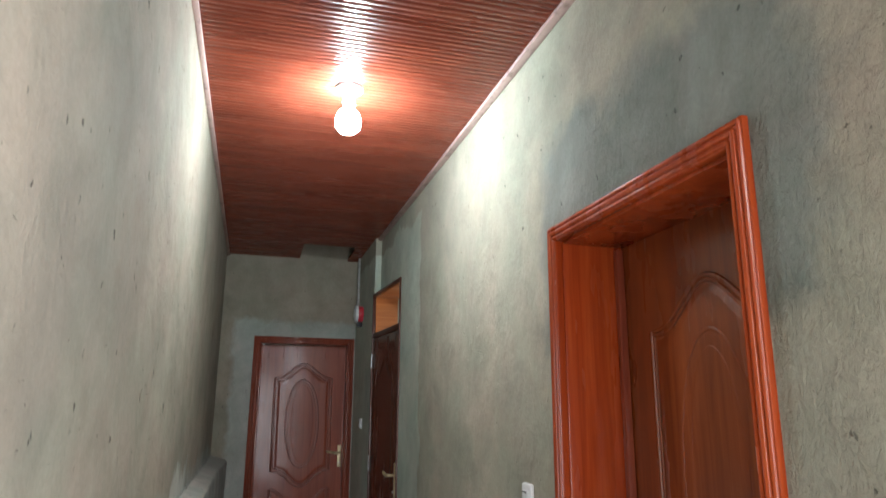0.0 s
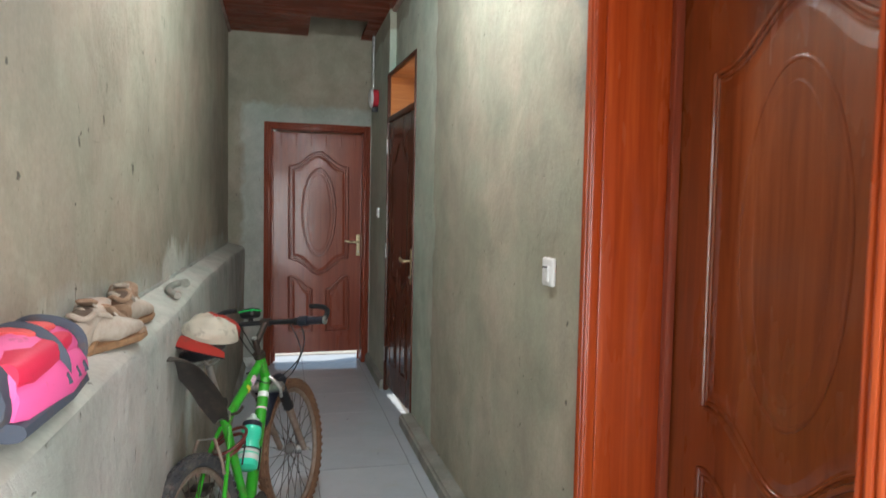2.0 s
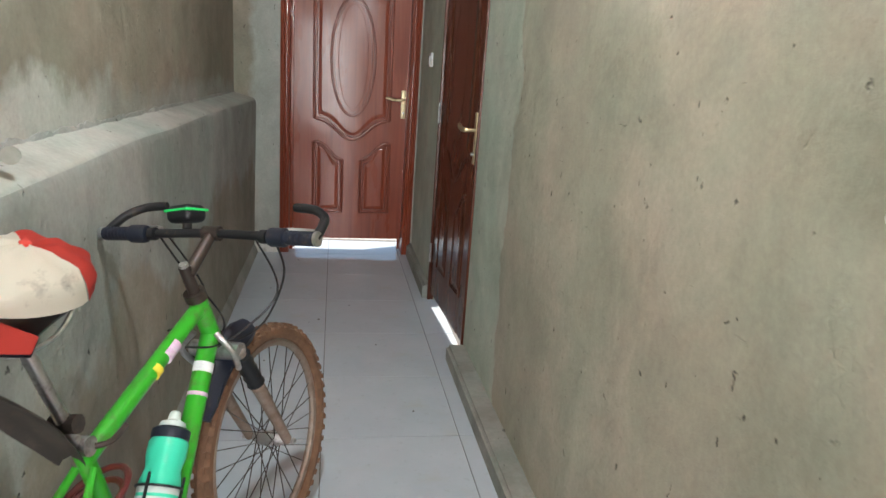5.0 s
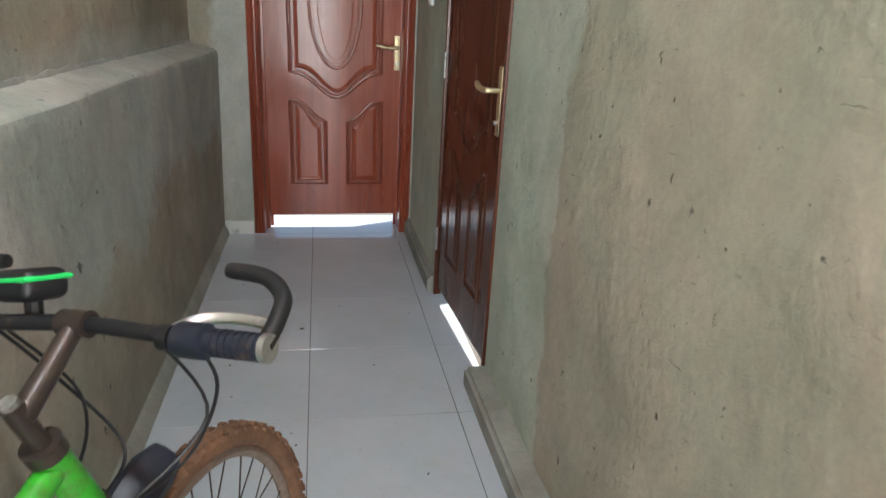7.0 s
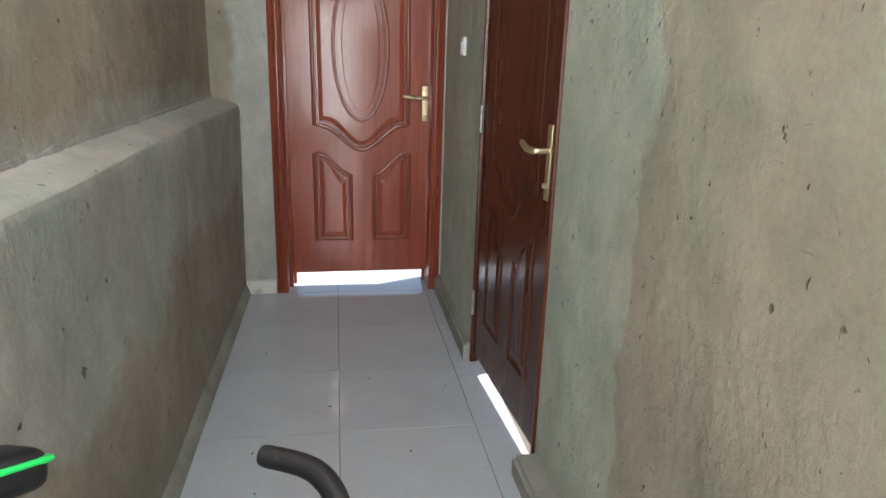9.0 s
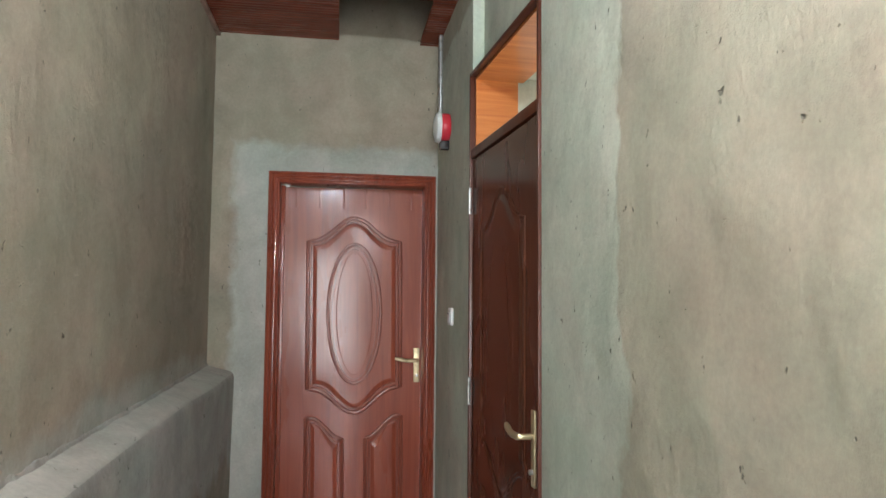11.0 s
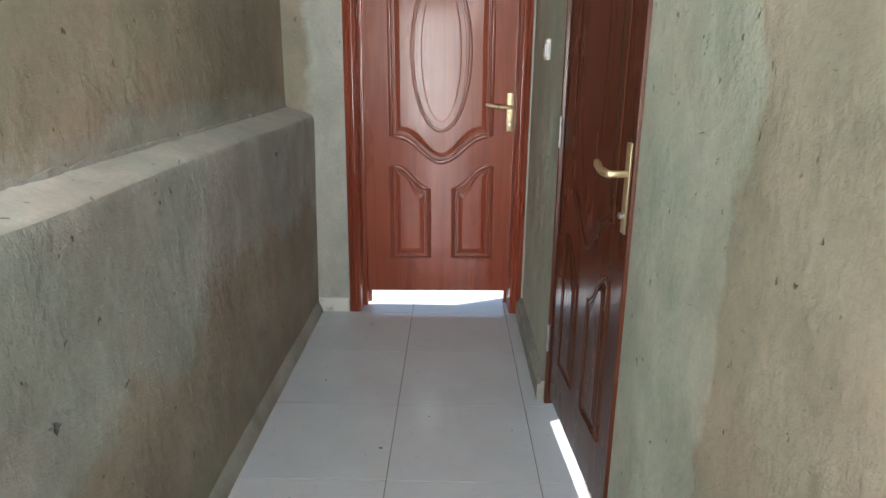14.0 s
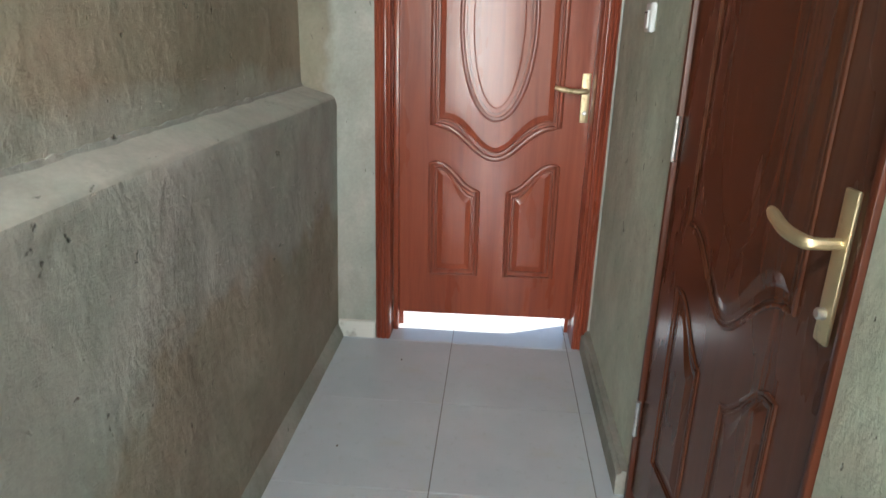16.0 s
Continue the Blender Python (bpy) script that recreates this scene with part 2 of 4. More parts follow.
BAG_DARK = worn("dark slate nylon", (0.05, 0.06, 0.085), 0.75, amount=0.25)
SHOE_WHITE = worn("soiled white shoe canvas", (0.55, 0.50, 0.43), 0.9, dirt=(0.22, 0.135, 0.085), amount=1.15, scale=12)
SHOE_BROWN = worn("mud-stained shoe fabric", (0.27, 0.16, 0.10), 0.95, dirt=(0.45, 0.34, 0.24), amount=0.6, scale=20)
SHOE_SOLE = worn("mud-caked shoe sole", (0.30, 0.17, 0.085), 0.95, dirt=(0.12, 0.07, 0.04), amount=0.6, scale=26)
MUD = worn("dark mud", (0.10, 0.065, 0.045), 0.95, amount=0.5, scale=40)
STICKER = worn("white-pink sticker", (0.75, 0.62, 0.70), 0.4, dirt=(0.5, 0.12, 0.45), amount=0.8, scale=60)
YELLOW = worn("yellow sticker", (0.75, 0.62, 0.06), 0.4, amount=0.2)
LOCK_RED = worn("dull red cable sleeve", (0.11, 0.02, 0.018), 0.35, amount=0.3)
BELL_GREEN = material("vivid green plastic", (0.02, 0.62, 0.13), 0.35)

TILE = material("glossy pale grey floor tile", (0.6, 0.62, 0.65), 0.12)
n = Nodes(TILE)
cloudy = n.ramp(n.noise(2.2, 5, 0.6), (0.3, (0.455, 0.50, 0.55)), (0.7, (0.545, 0.585, 0.625)))
specks = n.ramp(n.noise(26, 5, 0.75), (0.28, (0.72, 0.70, 0.66)), (0.42, (1, 1, 1)))
stains = n.math("MULTIPLY", n.ramp(n.noise(3.1, 5, 0.65, (1, 1, 1), 0.5), (0.52, (0, 0, 0)), (0.72, (1, 1, 1))), 0.4)
n.link(n.mix(n.mix(cloudy, specks, 0.5, "MULTIPLY"), (0.47, 0.46, 0.38), stains), n.shader.inputs["Base Color"])
n.link(n.ramp(n.noise(5, 5, 0.7), (0.3, (0.05,) * 3), (0.75, (0.13,) * 3)), n.shader.inputs["Roughness"])
n.bump(n.noise(5, 2, 0.5), 0.03, 0.01)

BULB = material("lit bulb glass", (1, 1, 1), 0.3)
b = BULB.node_tree.nodes["Principled BSDF"]
b.inputs["Emission Color"].default_value, b.inputs["Emission Strength"].default_value = (0.80, 0.94, 1.0, 1), 460


# ---------- mesh helpers ----------
def part(name, bm, mat, parent=None, label="", smooth=35, m=None):
    """Links a bmesh as one mesh object, under a thing or a part where one is given."""
    me = bpy.data.meshes.new(name)
    bm.normal_update()
    bm.to_mesh(me)
    bm.free()
    me.materials.append(mat)
    if smooth:
        me.shade_smooth()
        me.set_sharp_from_angle(angle=radians(smooth))
    ob = new(name, me)
    if parent:
        ob.parent = parent
    if m:
        ob.matrix_basis = m
    return tagged(ob, label)


def box(bm, lo, hi, bevel=0.0, seg=2):
    lo, hi = Vector(lo), Vector(hi)
    made = bmesh.ops.create_cube(bm, size=1, matrix=Matrix.LocRotScale((lo + hi) / 2, None, hi - lo))
    if bevel:
        edges = list({e for v in made["verts"] for e in v.link_edges})
        bmesh.ops.bevel(bm, geom=edges, offset=bevel, segments=seg, affect="EDGES", profile=0.5)
    return bm


def boxed(lo, hi, bevel=0.0, seg=2):
    return box(bmesh.new(), lo, hi, bevel, seg)


def sweep(bm, pts, r, sides=10, closed=False, up=None, flat=1.0):
    """A tube along points; r: one radius or one for each point; flat: its height by its width, with up."""
    pts = [Vector(p) for p in pts]
    k = len(pts)
    rs = r if isinstance(r, (list, tuple)) else [r] * k
    rings, side = [], None
    for i, p in enumerate(pts):
        a = pts[(i - 1) % k] if closed or i else p
        c = pts[(i + 1) % k] if closed or i < k - 1 else p
        ahead = (c - a).normalized()
        if up is not None:
            side = ahead.cross(Vector(up)).normalized()
        elif side is None:
            side = ahead.orthogonal().normalized()
        else:
            side = (side - ahead * side.dot(ahead)).normalized()
        other = side.cross(ahead)
        rings.append([bm.verts.new(p + rs[i] * (side * math.cos(t) + other * flat * math.sin(t)))
                      for t in (2 * math.pi * j / sides for j in range(sides))])
    for i in range(k if closed else k - 1):
        p, q = rings[i], rings[(i + 1) % k]
        for j in range(sides):
            bm.faces.new((p[j], p[(j + 1) % sides], q[(j + 1) % sides], q[j]))
    if not closed:
        bm.faces.new(rings[0][::-1])
        bm.faces.new(rings[-1])
    bmesh.ops.recalc_face_normals(bm, faces=bm.faces)
    return bm


def tube(pts, r, sides=10, **kw):
    return sweep(bmesh.new(), pts, r, sides, **kw)


def lathe(profile, steps=20, at=(0, 0, 0), turn=None):
    """A turned body from (radius, height) pairs round z."""
    bm = bmesh.new()
    rings = []
    for r, z in profile:
        rings.append([bm.verts.new((r * math.cos(t), r * math.sin(t), z)) for t in (2 * math.pi * j / steps for j in range(steps))])
    for p, q in zip(rings, rings[1:]):
        for j in range(steps):
            bm.faces.new((p[j], p[(j + 1) % steps], q[(j + 1) % steps], q[j]))
    bm.faces.new(rings[0][::-1])
    bm.faces.new(rings[-1])
    m = Matrix.Translation(at) @ (turn.to_4x4() if turn else Matrix())
    bmesh.ops.transform(bm, matrix=m, verts=bm.verts)
    return bm


def spline(pts, steps=8):
    """A smooth line through points."""
    pts = [Vector(p) for p in pts]
    out = []
    for i in range(len(pts) - 1):
        p0, p1, p2, p3 = pts[max(i - 1, 0)], pts[i], pts[i + 1], pts[min(i + 2, len(pts) - 1)]
        for j in range(steps):
            t = j / steps
            out.append(0.5 * (2 * p1 + (p2 - p0) * t + (2 * p0 - 5 * p1 + 4 * p2 - p3) * t * t + (3 * p1 - p0 - 3 * p2 + p3) * t ** 3))
    return out + [pts[-1]]


def structure(ob, label, category):
    return tagged(ob, label, category, "", "structure")


# ---------- the shell of the corridor ----------
BACK, CEILING = -7.6, 2.905
FACE = pose(-1.2, -0.008, 0, 0, 0, 0.5)         # the end wall stands a little askew


def wall_boxes(axis, at, thick, lo, hi, top, holes):
    """A wall along one axis with rectangular holes (from, to, bottom, top)."""
    bm = bmesh.new()
    cuts = sorted({lo, hi, *(v for h in holes for v in h[:2])})
    for a, c in zip(cuts, cuts[1:]):
        spans = [(0.0, top)]
        for h in holes:
            if h[0] <= a and c <= h[1]:
                spans = [(p, q) for s in spans for p, q in ((s[0], min(s[1], h[2])), (max(s[0], h[3]), s[1])) if q > p]
        for p, q in spans:
            one, two = ((at, a, p), (at + thick, c, q)) if axis == "y" else ((a, at, p), (c, at + thick, q))
            box(bm, one, two)
    bmesh.ops.remove_doubles(bm, verts=bm.verts, dist=1e-5)
    return bm


NEAR = (-5.27, -4.345, 2.085)                 # the recessed door's opening: from, to, top
SIDE = (-1.805, -0.995, 2.41)                    # the side door's opening
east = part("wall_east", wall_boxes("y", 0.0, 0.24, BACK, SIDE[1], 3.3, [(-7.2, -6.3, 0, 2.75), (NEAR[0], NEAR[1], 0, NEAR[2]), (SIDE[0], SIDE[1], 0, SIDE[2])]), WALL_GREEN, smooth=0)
structure(east, "rough unpainted cement plaster wall with a greenish tint", "wall")
east_end = part("wall_east_end", boxed((-0.05, SIDE[1], 0), (0.24, 0.27, 3.3)), WALL_GREEN, smooth=0)
structure(east_end, "short rough cement plaster wall beside the corner", "wall")
west = part("wall_west", boxed((-1.52, BACK, 0), (-1.285, 0.3, 3.3)), WALL, smooth=0)
structure(west, "rough brown cement plaster wall above a ledge", "wall")
end = part("wall_north", wall_boxes("x", 0.0, 0.2, -0.35, 1.45, 3.3, [(0.215, 1.137, 0, 2.143)]), END_WALL, smooth=0, m=FACE)
structure(end, "cement plaster end wall with a wooden door", "wall")
south = part("wall_south", wall_boxes("x", BACK - 0.2, 0.2, -1.52, 0.24, 3.3, [(-1.12, -0.12, 0, 2.15)]), WALL, smooth=0)
structure(south, "cement plaster wall with an open entrance", "wall")

# the ledge: a low thick wall with a sloping screed top
bm = bmesh.new()
cross = [(-1.285, 0.0), (-1.160, 0.0), (-1.143, 1.02), (-1.149, 1.045), (-1.161, 1.056), (-1.285, 1.09)]
rows_y = [BACK + 0.0 + i * (0.03 - BACK) / 60 for i in range(61)]
def slim(y):
    """How much the ledge's front edge draws back towards the entrance."""
    f = min(1.0, max(0.0, (-0.15 - y) / 1.1))
    g = min(1.0, max(0.0, (-2.8 - y) / 0.9))
    return 0.034 * f * f * (3 - 2 * f) - 0.022 * g * g * (3 - 2 * g)


rings = [[bm.verts.new((x + (0.006 * noise.noise(Vector((y * 1.7, z * 2, 3))) - slim(y) * min(1.0, z) if x > -1.28 else 0), y, z + (0.006 * noise.noise(Vector((y * 2.1, x, 8))) if z > 0.5 and x > -1.28 else 0))) for x, z in cross] for y in rows_y]
for p, q in zip(rings, rings[1:]):
    for j in range(len(cross)):
        bm.faces.new((p[j], q[j], q[(j + 1) % len(cross)], p[(j + 1) % len(cross)]))
bm.faces.new(rings[0]), bm.faces.new(rings[-1][::-1])
bmesh.ops.recalc_face_normals(bm, faces=bm.faces)
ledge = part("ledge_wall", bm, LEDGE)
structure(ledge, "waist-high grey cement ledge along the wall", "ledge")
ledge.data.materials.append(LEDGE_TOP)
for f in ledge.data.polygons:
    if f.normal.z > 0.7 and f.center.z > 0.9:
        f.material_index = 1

# ragged mortar left where the ledge meets the wall
bm = bmesh.new()
rings = []
for i in range(601):
    y = BACK + 0.02 + i * (0.0 - BACK) / 601
    a = noise.noise(Vector((y * 9, 0, 4))) + 0.7 * noise.noise(Vector((y * 31, 2, 0)))
    e = noise.noise(Vector((y * 14, 5, 1))) + 0.6 * noise.noise(Vector((y * 40, 1, 7)))
    out, high = 0.009 + 0.006 * max(-1, a), 0.012 + 0.011 * max(-0.9, e)
    rings.append([bm.verts.new(p) for p in ((-1.289, y, 1.07), (-1.285 + out, y, 1.075), (-1.285 + out * 0.75, y, 1.086 + high * 0.35), (-1.285 + out * 0.3, y, 1.086 + high), (-1.289, y, 1.088 + high))])
for p, q in zip(rings, rings[1:]):
    for j in range(4):
        bm.faces.new((p[j], q[j], q[j + 1], p[j + 1]))
bmesh.ops.recalc_face_normals(bm, faces=bm.faces)
structure(part("trim_mortar", bm, LEDGE), "ragged grey mortar joint along the ledge", "trim")

# skirtings
bm = bmesh.new()
cove = [(-1.19, 0.0), (-1.134, 0.0), (-1.139, 0.022), (-1.155, 0.058), (-1.19, 0.085)]
rings = [[bm.verts.new((x + 0.005 * noise.noise(Vector((y * 3, z * 9, 1))), y, z)) for x, z in cove] for y in rows_y]
for p, q in zip(rings, rings[1:]):
    for j in range(len(cove)):
        bm.faces.new((p[j], q[j], q[(j + 1) % len(cove)], p[(j + 1) % len(cove)]))
bmesh.ops.recalc_face_normals(bm, faces=bm.faces)
structure(part("skirting_west", bm, SKIRT), "cement cove skirting at the foot of the ledge", "skirting")


def skirting(name, x0, x1, y0, y1, high):
    bm = box(bmesh.new(), (x0, y0, 0), (x1, y1, high))
    bmesh.ops.bevel(bm, geom=[e for e in bm.edges if all(v.co.x < x0 + 0.001 and v.co.z > high - 0.001 for v in e.verts)], offset=0.014, segments=3, affect="EDGES")
    return structure(part(name, bm, SKIRT), "grey cement skirting along the wall", "skirting")


skirting("skirting_east", -0.085, 0.02, NEAR[1] + 0.035, SIDE[0] - 0.03, 0.072)
skirting("skirting_east_near", -0.085, 0.02, -6.3, NEAR[0] - 0.035, 0.085)
skirting("skirting_east_end", -0.088, -0.03, SIDE[1] + 0.03, 0.10, 0.085)
structure(part("skirting_north", boxed((0.045, -0.018, 0), (0.208, 0.02, 0.078), 0.003), worn("white skirting tile", (0.66, 0.66, 0.62), 0.3, amount=0.2), m=FACE), "white tile skirting beside the door frame", "skirting")

# ceiling of narrow ribbed boards, with a hole at the far end
bm = bmesh.new()
HOLE = (-0.62, -0.16, -0.60)


def ribs(x0, x1, y0, y1):
    pitch = 0.0305
    y, line = y0, []
    while y < y1 - 1e-4:
        w = min(pitch, y1 - y)
        for f, dz in ((0, 0.0045), (0.12, 0.0), (0.5, -0.0015), (0.88, 0.0)):
            line.append((y + f * w, CEILING + dz))
        y += w
    line.append((y1, CEILING + 0.006))
    low = [(bm.verts.new((x0, y, z)), bm.verts.new((x1, y, z))) for y, z in line]
    for (a, c), (d, e) in zip(low, low[1:]):
        bm.faces.new((a, c, e, d))
    t = [bm.verts.new(p) for p in ((x0, y0, CEILING + 0.02), (x1, y0, CEILING + 0.02), (x1, y1, CEILING + 0.02), (x0, y1, CEILING + 0.02))]
    bm.faces.new(t)


ribs(-1.285, 0.0, BACK, HOLE[2])
ribs(-1.285, HOLE[0], HOLE[2], 0.12)
ribs(HOLE[1], 0.0, HOLE[2], 0.12)
ceil = part("ceiling", bm, CEIL, smooth=50)
structure(ceil, "glossy red-brown ribbed plastic ceiling boards, one missing", "ceiling")
structure(part("ceiling_trim_east", boxed((-0.036, BACK, CEILING - 0.022), (0.0, SIDE[1], CEILING - 0.002), 0.005), TRIM), "pinkish plastic trim under the ceiling edge", "trim")
structure(part("ceiling_trim_west", boxed((-1.285, BACK, CEILING - 0.022), (-1.262, 0.0, CEILING - 0.002), 0.005), TRIM), "plastic trim under the ceiling edge", "trim")
structure(part("roof_slab", boxed((-1.52, BACK - 0.2, 3.3), (0.24, 0.45, 3.42)), CONCRETE), "plain slab above the ceiling", "roof")

# the outside: one sheet of ground, and a porch behind the side door
structure(part("ground", boxed((-60, -60, -0.30), (60, 60, -0.06)), CONCRETE), "pale concrete ground outside", "ground")
structure(part("terrace", boxed((-1.5, 0.35, -0.055), (1.0, 4.0, -0.012)), CONCRETE), "pale terrace slab outside the end door", "terrace")
structure(part("porch_slab", boxed((0.25, -3.2, -0.055), (3.2, 0.3, -0.014)), CONCRETE), "pale porch slab outside the side door", "porch")
structure(part("porch_ceiling", boxed((0.25, -3.2, 2.62), (1.5, 0.4, 2.70)), ORANGE), "orange varnished board porch ceiling", "ceiling")


# ---------- doors ----------
def bump_line(x0, x1, zs, zp, k=22):
    return [(x0 + (x1 - x0) * i / k, zs + (zp - zs) * (0.5 - 0.5 * math.cos(2 * math.pi * i / k)) ** 1.35) for i in range(k + 1)]


def field(loops_of, start, high):
    """A raised panel with a sloping rim, its front at -high. loops_of(d): the outline moved inwards by d."""
    bm = bmesh.new()
    loops = [[bm.verts.new((x, y, z)) for x, z in loops_of(start + d)] for d, y in ((0.0, 0.001), (0.010, -0.3 * high), (0.028, -high))]
    k = len(loops[0])
    for p, q in zip(loops, loops[1:]):
        for i in range(k):
            bm.faces.new((p[i], p[(i + 1) % k], q[(i + 1) % k], q[i]))
    bm.faces.new(loops[-1])
    bmesh.ops.recalc_face_normals(bm, faces=bm.faces)
    return bm


def bead(loops_of, r):
    bm = tube([(x, -0.001, z) for x, z in loops_of(0)], r, 8, closed=True, up=(0, 1, 0), flat=0.75)
    return sweep(bm, [(x, -0.001, z) for x, z in loops_of(2.1 * r)], r * 0.6, 6, closed=True, up=(0, 1, 0), flat=0.75)


def door_leaf(parent, width, z0, z1, y, x, mat, planks=0, bead_mat=None, bead_size=0.011):
    """A moulded leaf: arched panel with an oval above two small panels. Its left edge is at x."""
    bead_mat = bead_mat or DARKER
    leaf = part("leaf", boxed((x, y, z0), (x + width, y + 0.042, z1), 0.004), mat, parent, smooth=0)
    w, s = width, (z1 - z0) / 1.955
    at = lambda z: z0 + (z - 0.06) * s
    left, right = x + 0.181 * w, x + 0.835 * w
    mid = (left + right) / 2

    def upper(d):
        return bump_line(left + d, right - d, at(1.715) - d, at(1.845) - d) + bump_line(right - d, left + d, at(0.90) + d, at(0.765) + d)

    def oval(d):
        return [(mid + (0.186 * w - d) * math.cos(t), at(1.312) + (0.385 * s - d) * math.sin(t)) for t in (2 * math.pi * i / 48 for i in range(48))]

    def low(side):
        def line(d):
            a, c = (left - 0.005 + d, left + 0.245 * w - d) if side < 0 else (right + 0.005 - d, right - 0.245 * w + d)
            ease = [(i / 14, 0.5 - 0.5 * math.cos(math.pi * min(1, max(0, (i / 14 - 0.12) / 0.88)))) for i in range(15)]
            return [(a + (c - a) * u, at(0.742) - d + (at(0.625) - at(0.742)) * e) for u, e in ease] + [(c, at(0.252) + d), (a, at(0.252) + d)]
        return line

    m = Matrix.Translation((0, y, 0))
    for name, line, high in (("arched_panel", upper, 0.004), ("oval_panel", oval, 0.005), ("lower_panel", low(-1), 0.006), ("lower_panel", low(1), 0.006)):
        part("moulding", bead(line, bead_size), bead_mat, leaf, m=m)
        part(name, field(line, 0.022, high), mat, leaf, smooth=0, m=m)
    for i in range(planks):
        u = x + 0.09 * w + 0.82 * w * i / max(1, planks - 1)
        part("plank_end", boxed((u, y - 0.003, at(1.90)), (u + 0.012, y + 0.001, at(2.012)), 0.001), mat, leaf)
    return leaf


def lever_handle(parent, x, y, z0, z1, towards, mat):
    """A long plate with a lever and a key cylinder, on the face at depth y."""
    h = part("handle_plate", boxed((x - 0.017, y - 0.008, z0), (x + 0.017, y, z1), 0.003), mat, parent, "pale brass handle plate")
    zl = z0 + 0.66 * (z1 - z0)
    pts = spline([(x, y, zl), (x, y - 0.045, zl), (x + towards * 0.018, y - 0.056, zl), (x + towards * 0.07, y - 0.056, zl + 0.002), (x + towards * 0.128, y - 0.05, zl + 0.014)], 5)
    part("lever", tube(pts, [0.009] * 6 + [0.0105] * (len(pts) - 8) + [0.009, 0.007], 10), mat, h, "pale brass lever")
    part("lock_cylinder", lathe([(0.009, 0), (0.009, 0.012), (0.007, 0.014)], 12, (x, y - 0.006, z0 + 0.2 * (z1 - z0)), Euler((radians(90), 0, 0)).to_matrix()), STEEL, h)
    return h


def door_frame(parent, x0, x1, top, depth, face, mat, wide=0.06, moulded=True):
    """Two jambs and a head round an opening, with stepped mouldings on the face."""
    for name, lo, hi in (("jamb", (x0, -face, 0), (x0 + wide, depth, top)), ("jamb", (x1 - wide, -face, 0), (x1, depth, top)),
                         ("frame_head", (x0 + wide, -face, top - wide), (x1 - wide, depth, top))):
        j = part(name, boxed(lo, hi, 0.004), mat, parent)
        upright = name == "jamb"
        for f, r in ((0.2, 0.006), (0.5, 0.009), (0.82, 0.006)) if moulded else ():
            if upright:
                inner = lo[0] if lo[0] == x0 else hi[0]
                u = inner + (f if lo[0] == x0 else -f) * wide
                line = [(u, -face, 0.002), (u, -face, top - f * wide)]
            else:
                line = [(x0 + f * wide, -face, top - f * wide), (x1 - f * wide, -face, top - f * wide)]
            part("moulding", tube(line, r, 8), mat, j)
    return parent


# end door; its leaf hangs slightly out of true
LEAN = -0.55
door_1 = structure(new("door_1"), "closed red-brown moulded wooden door in its frame", "door")
door_1.matrix_basis = FACE
door_frame(door_1, 0.213, 1.139, 2.145, 0.165, 0.014, FRAME_DARK, 0.062)
leaf = door_leaf(door_1, 0.80, 0.080, 2.075, 0.108, 0.300, DOOR_END, planks=6)
for lo, hi in (((0.2755, 0.151, 0), (0.315, 0.164, 2.075)), ((1.060, 0.151, 0), (1.0765, 0.164, 2.075)), ((0.315, 0.151, 2.045), (1.060, 0.164, 2.0825)), ((0.2755, 0.085, 0), (0.298, 0.1505, 2.08))):
    part("door_stop", boxed(lo, hi, 0.002), FRAME_DARK, door_1)
lever_handle(leaf, 1.062, 0.108, 0.962, 1.157, -1, BRASS)
leaf.matrix_basis = Matrix.Translation((0.300, 0.108, 0.080)) @ Euler((0, radians(LEAN), 0)).to_matrix().to_4x4() @ Matrix.Translation((-0.300, -0.108, -0.080)) @ leaf.matrix_basis

# side door, with an open light above the leaf
door_2 = structure(new("door_2"), "closed dark varnished door below an open transom", "door")
door_2.matrix_basis = pose(-0.058, SIDE[1] + 0.015, 0, 0, 0, -90 + 3.6)
D2 = 0.825
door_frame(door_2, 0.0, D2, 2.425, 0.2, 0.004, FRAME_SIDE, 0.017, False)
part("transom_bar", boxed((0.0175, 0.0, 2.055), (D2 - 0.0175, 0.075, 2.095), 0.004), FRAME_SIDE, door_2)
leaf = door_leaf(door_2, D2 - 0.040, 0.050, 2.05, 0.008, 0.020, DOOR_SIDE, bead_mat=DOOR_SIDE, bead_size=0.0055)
lever_handle(leaf, D2 - 0.060, 0.008, 0.906, 1.138, -1, BRASS)
for z in (0.235, 1.03, 1.82):
    part("hinge", tube([(0.021, -0.004, z), (0.021, -0.004, z + 0.11)], 0.007, 8), STEEL, leaf, "bright steel hinge")
# bright orange base puts the sunlight on this lining into its colour
part("lining", boxed((0.0175, 0.02, 2.097), (0.028, 0.23, 2.4055)), ORANGE, door_2, "wooden transom lining, sunlight put into its orange")
part("lining", boxed((0.030, 0.02, 2.395), (D2 - 0.03, 0.23, 2.4075)), ORANGE, door_2, "wooden transom lining, sunlight put into its orange")

# recessed door near the entrance
door_3 = structure(new("door_3"), "closed brown moulded door deep in an orange-red frame", "door")
door_3.matrix_basis = pose(0, NEAR[1] + 0.035, 0, 0, 0, -90)
D3 = NEAR[1] - NEAR[0] + 0.07
door_frame(door_3, 0.0, D3, 2.127, 0.012, 0.016, FRAME_RED, 0.058)
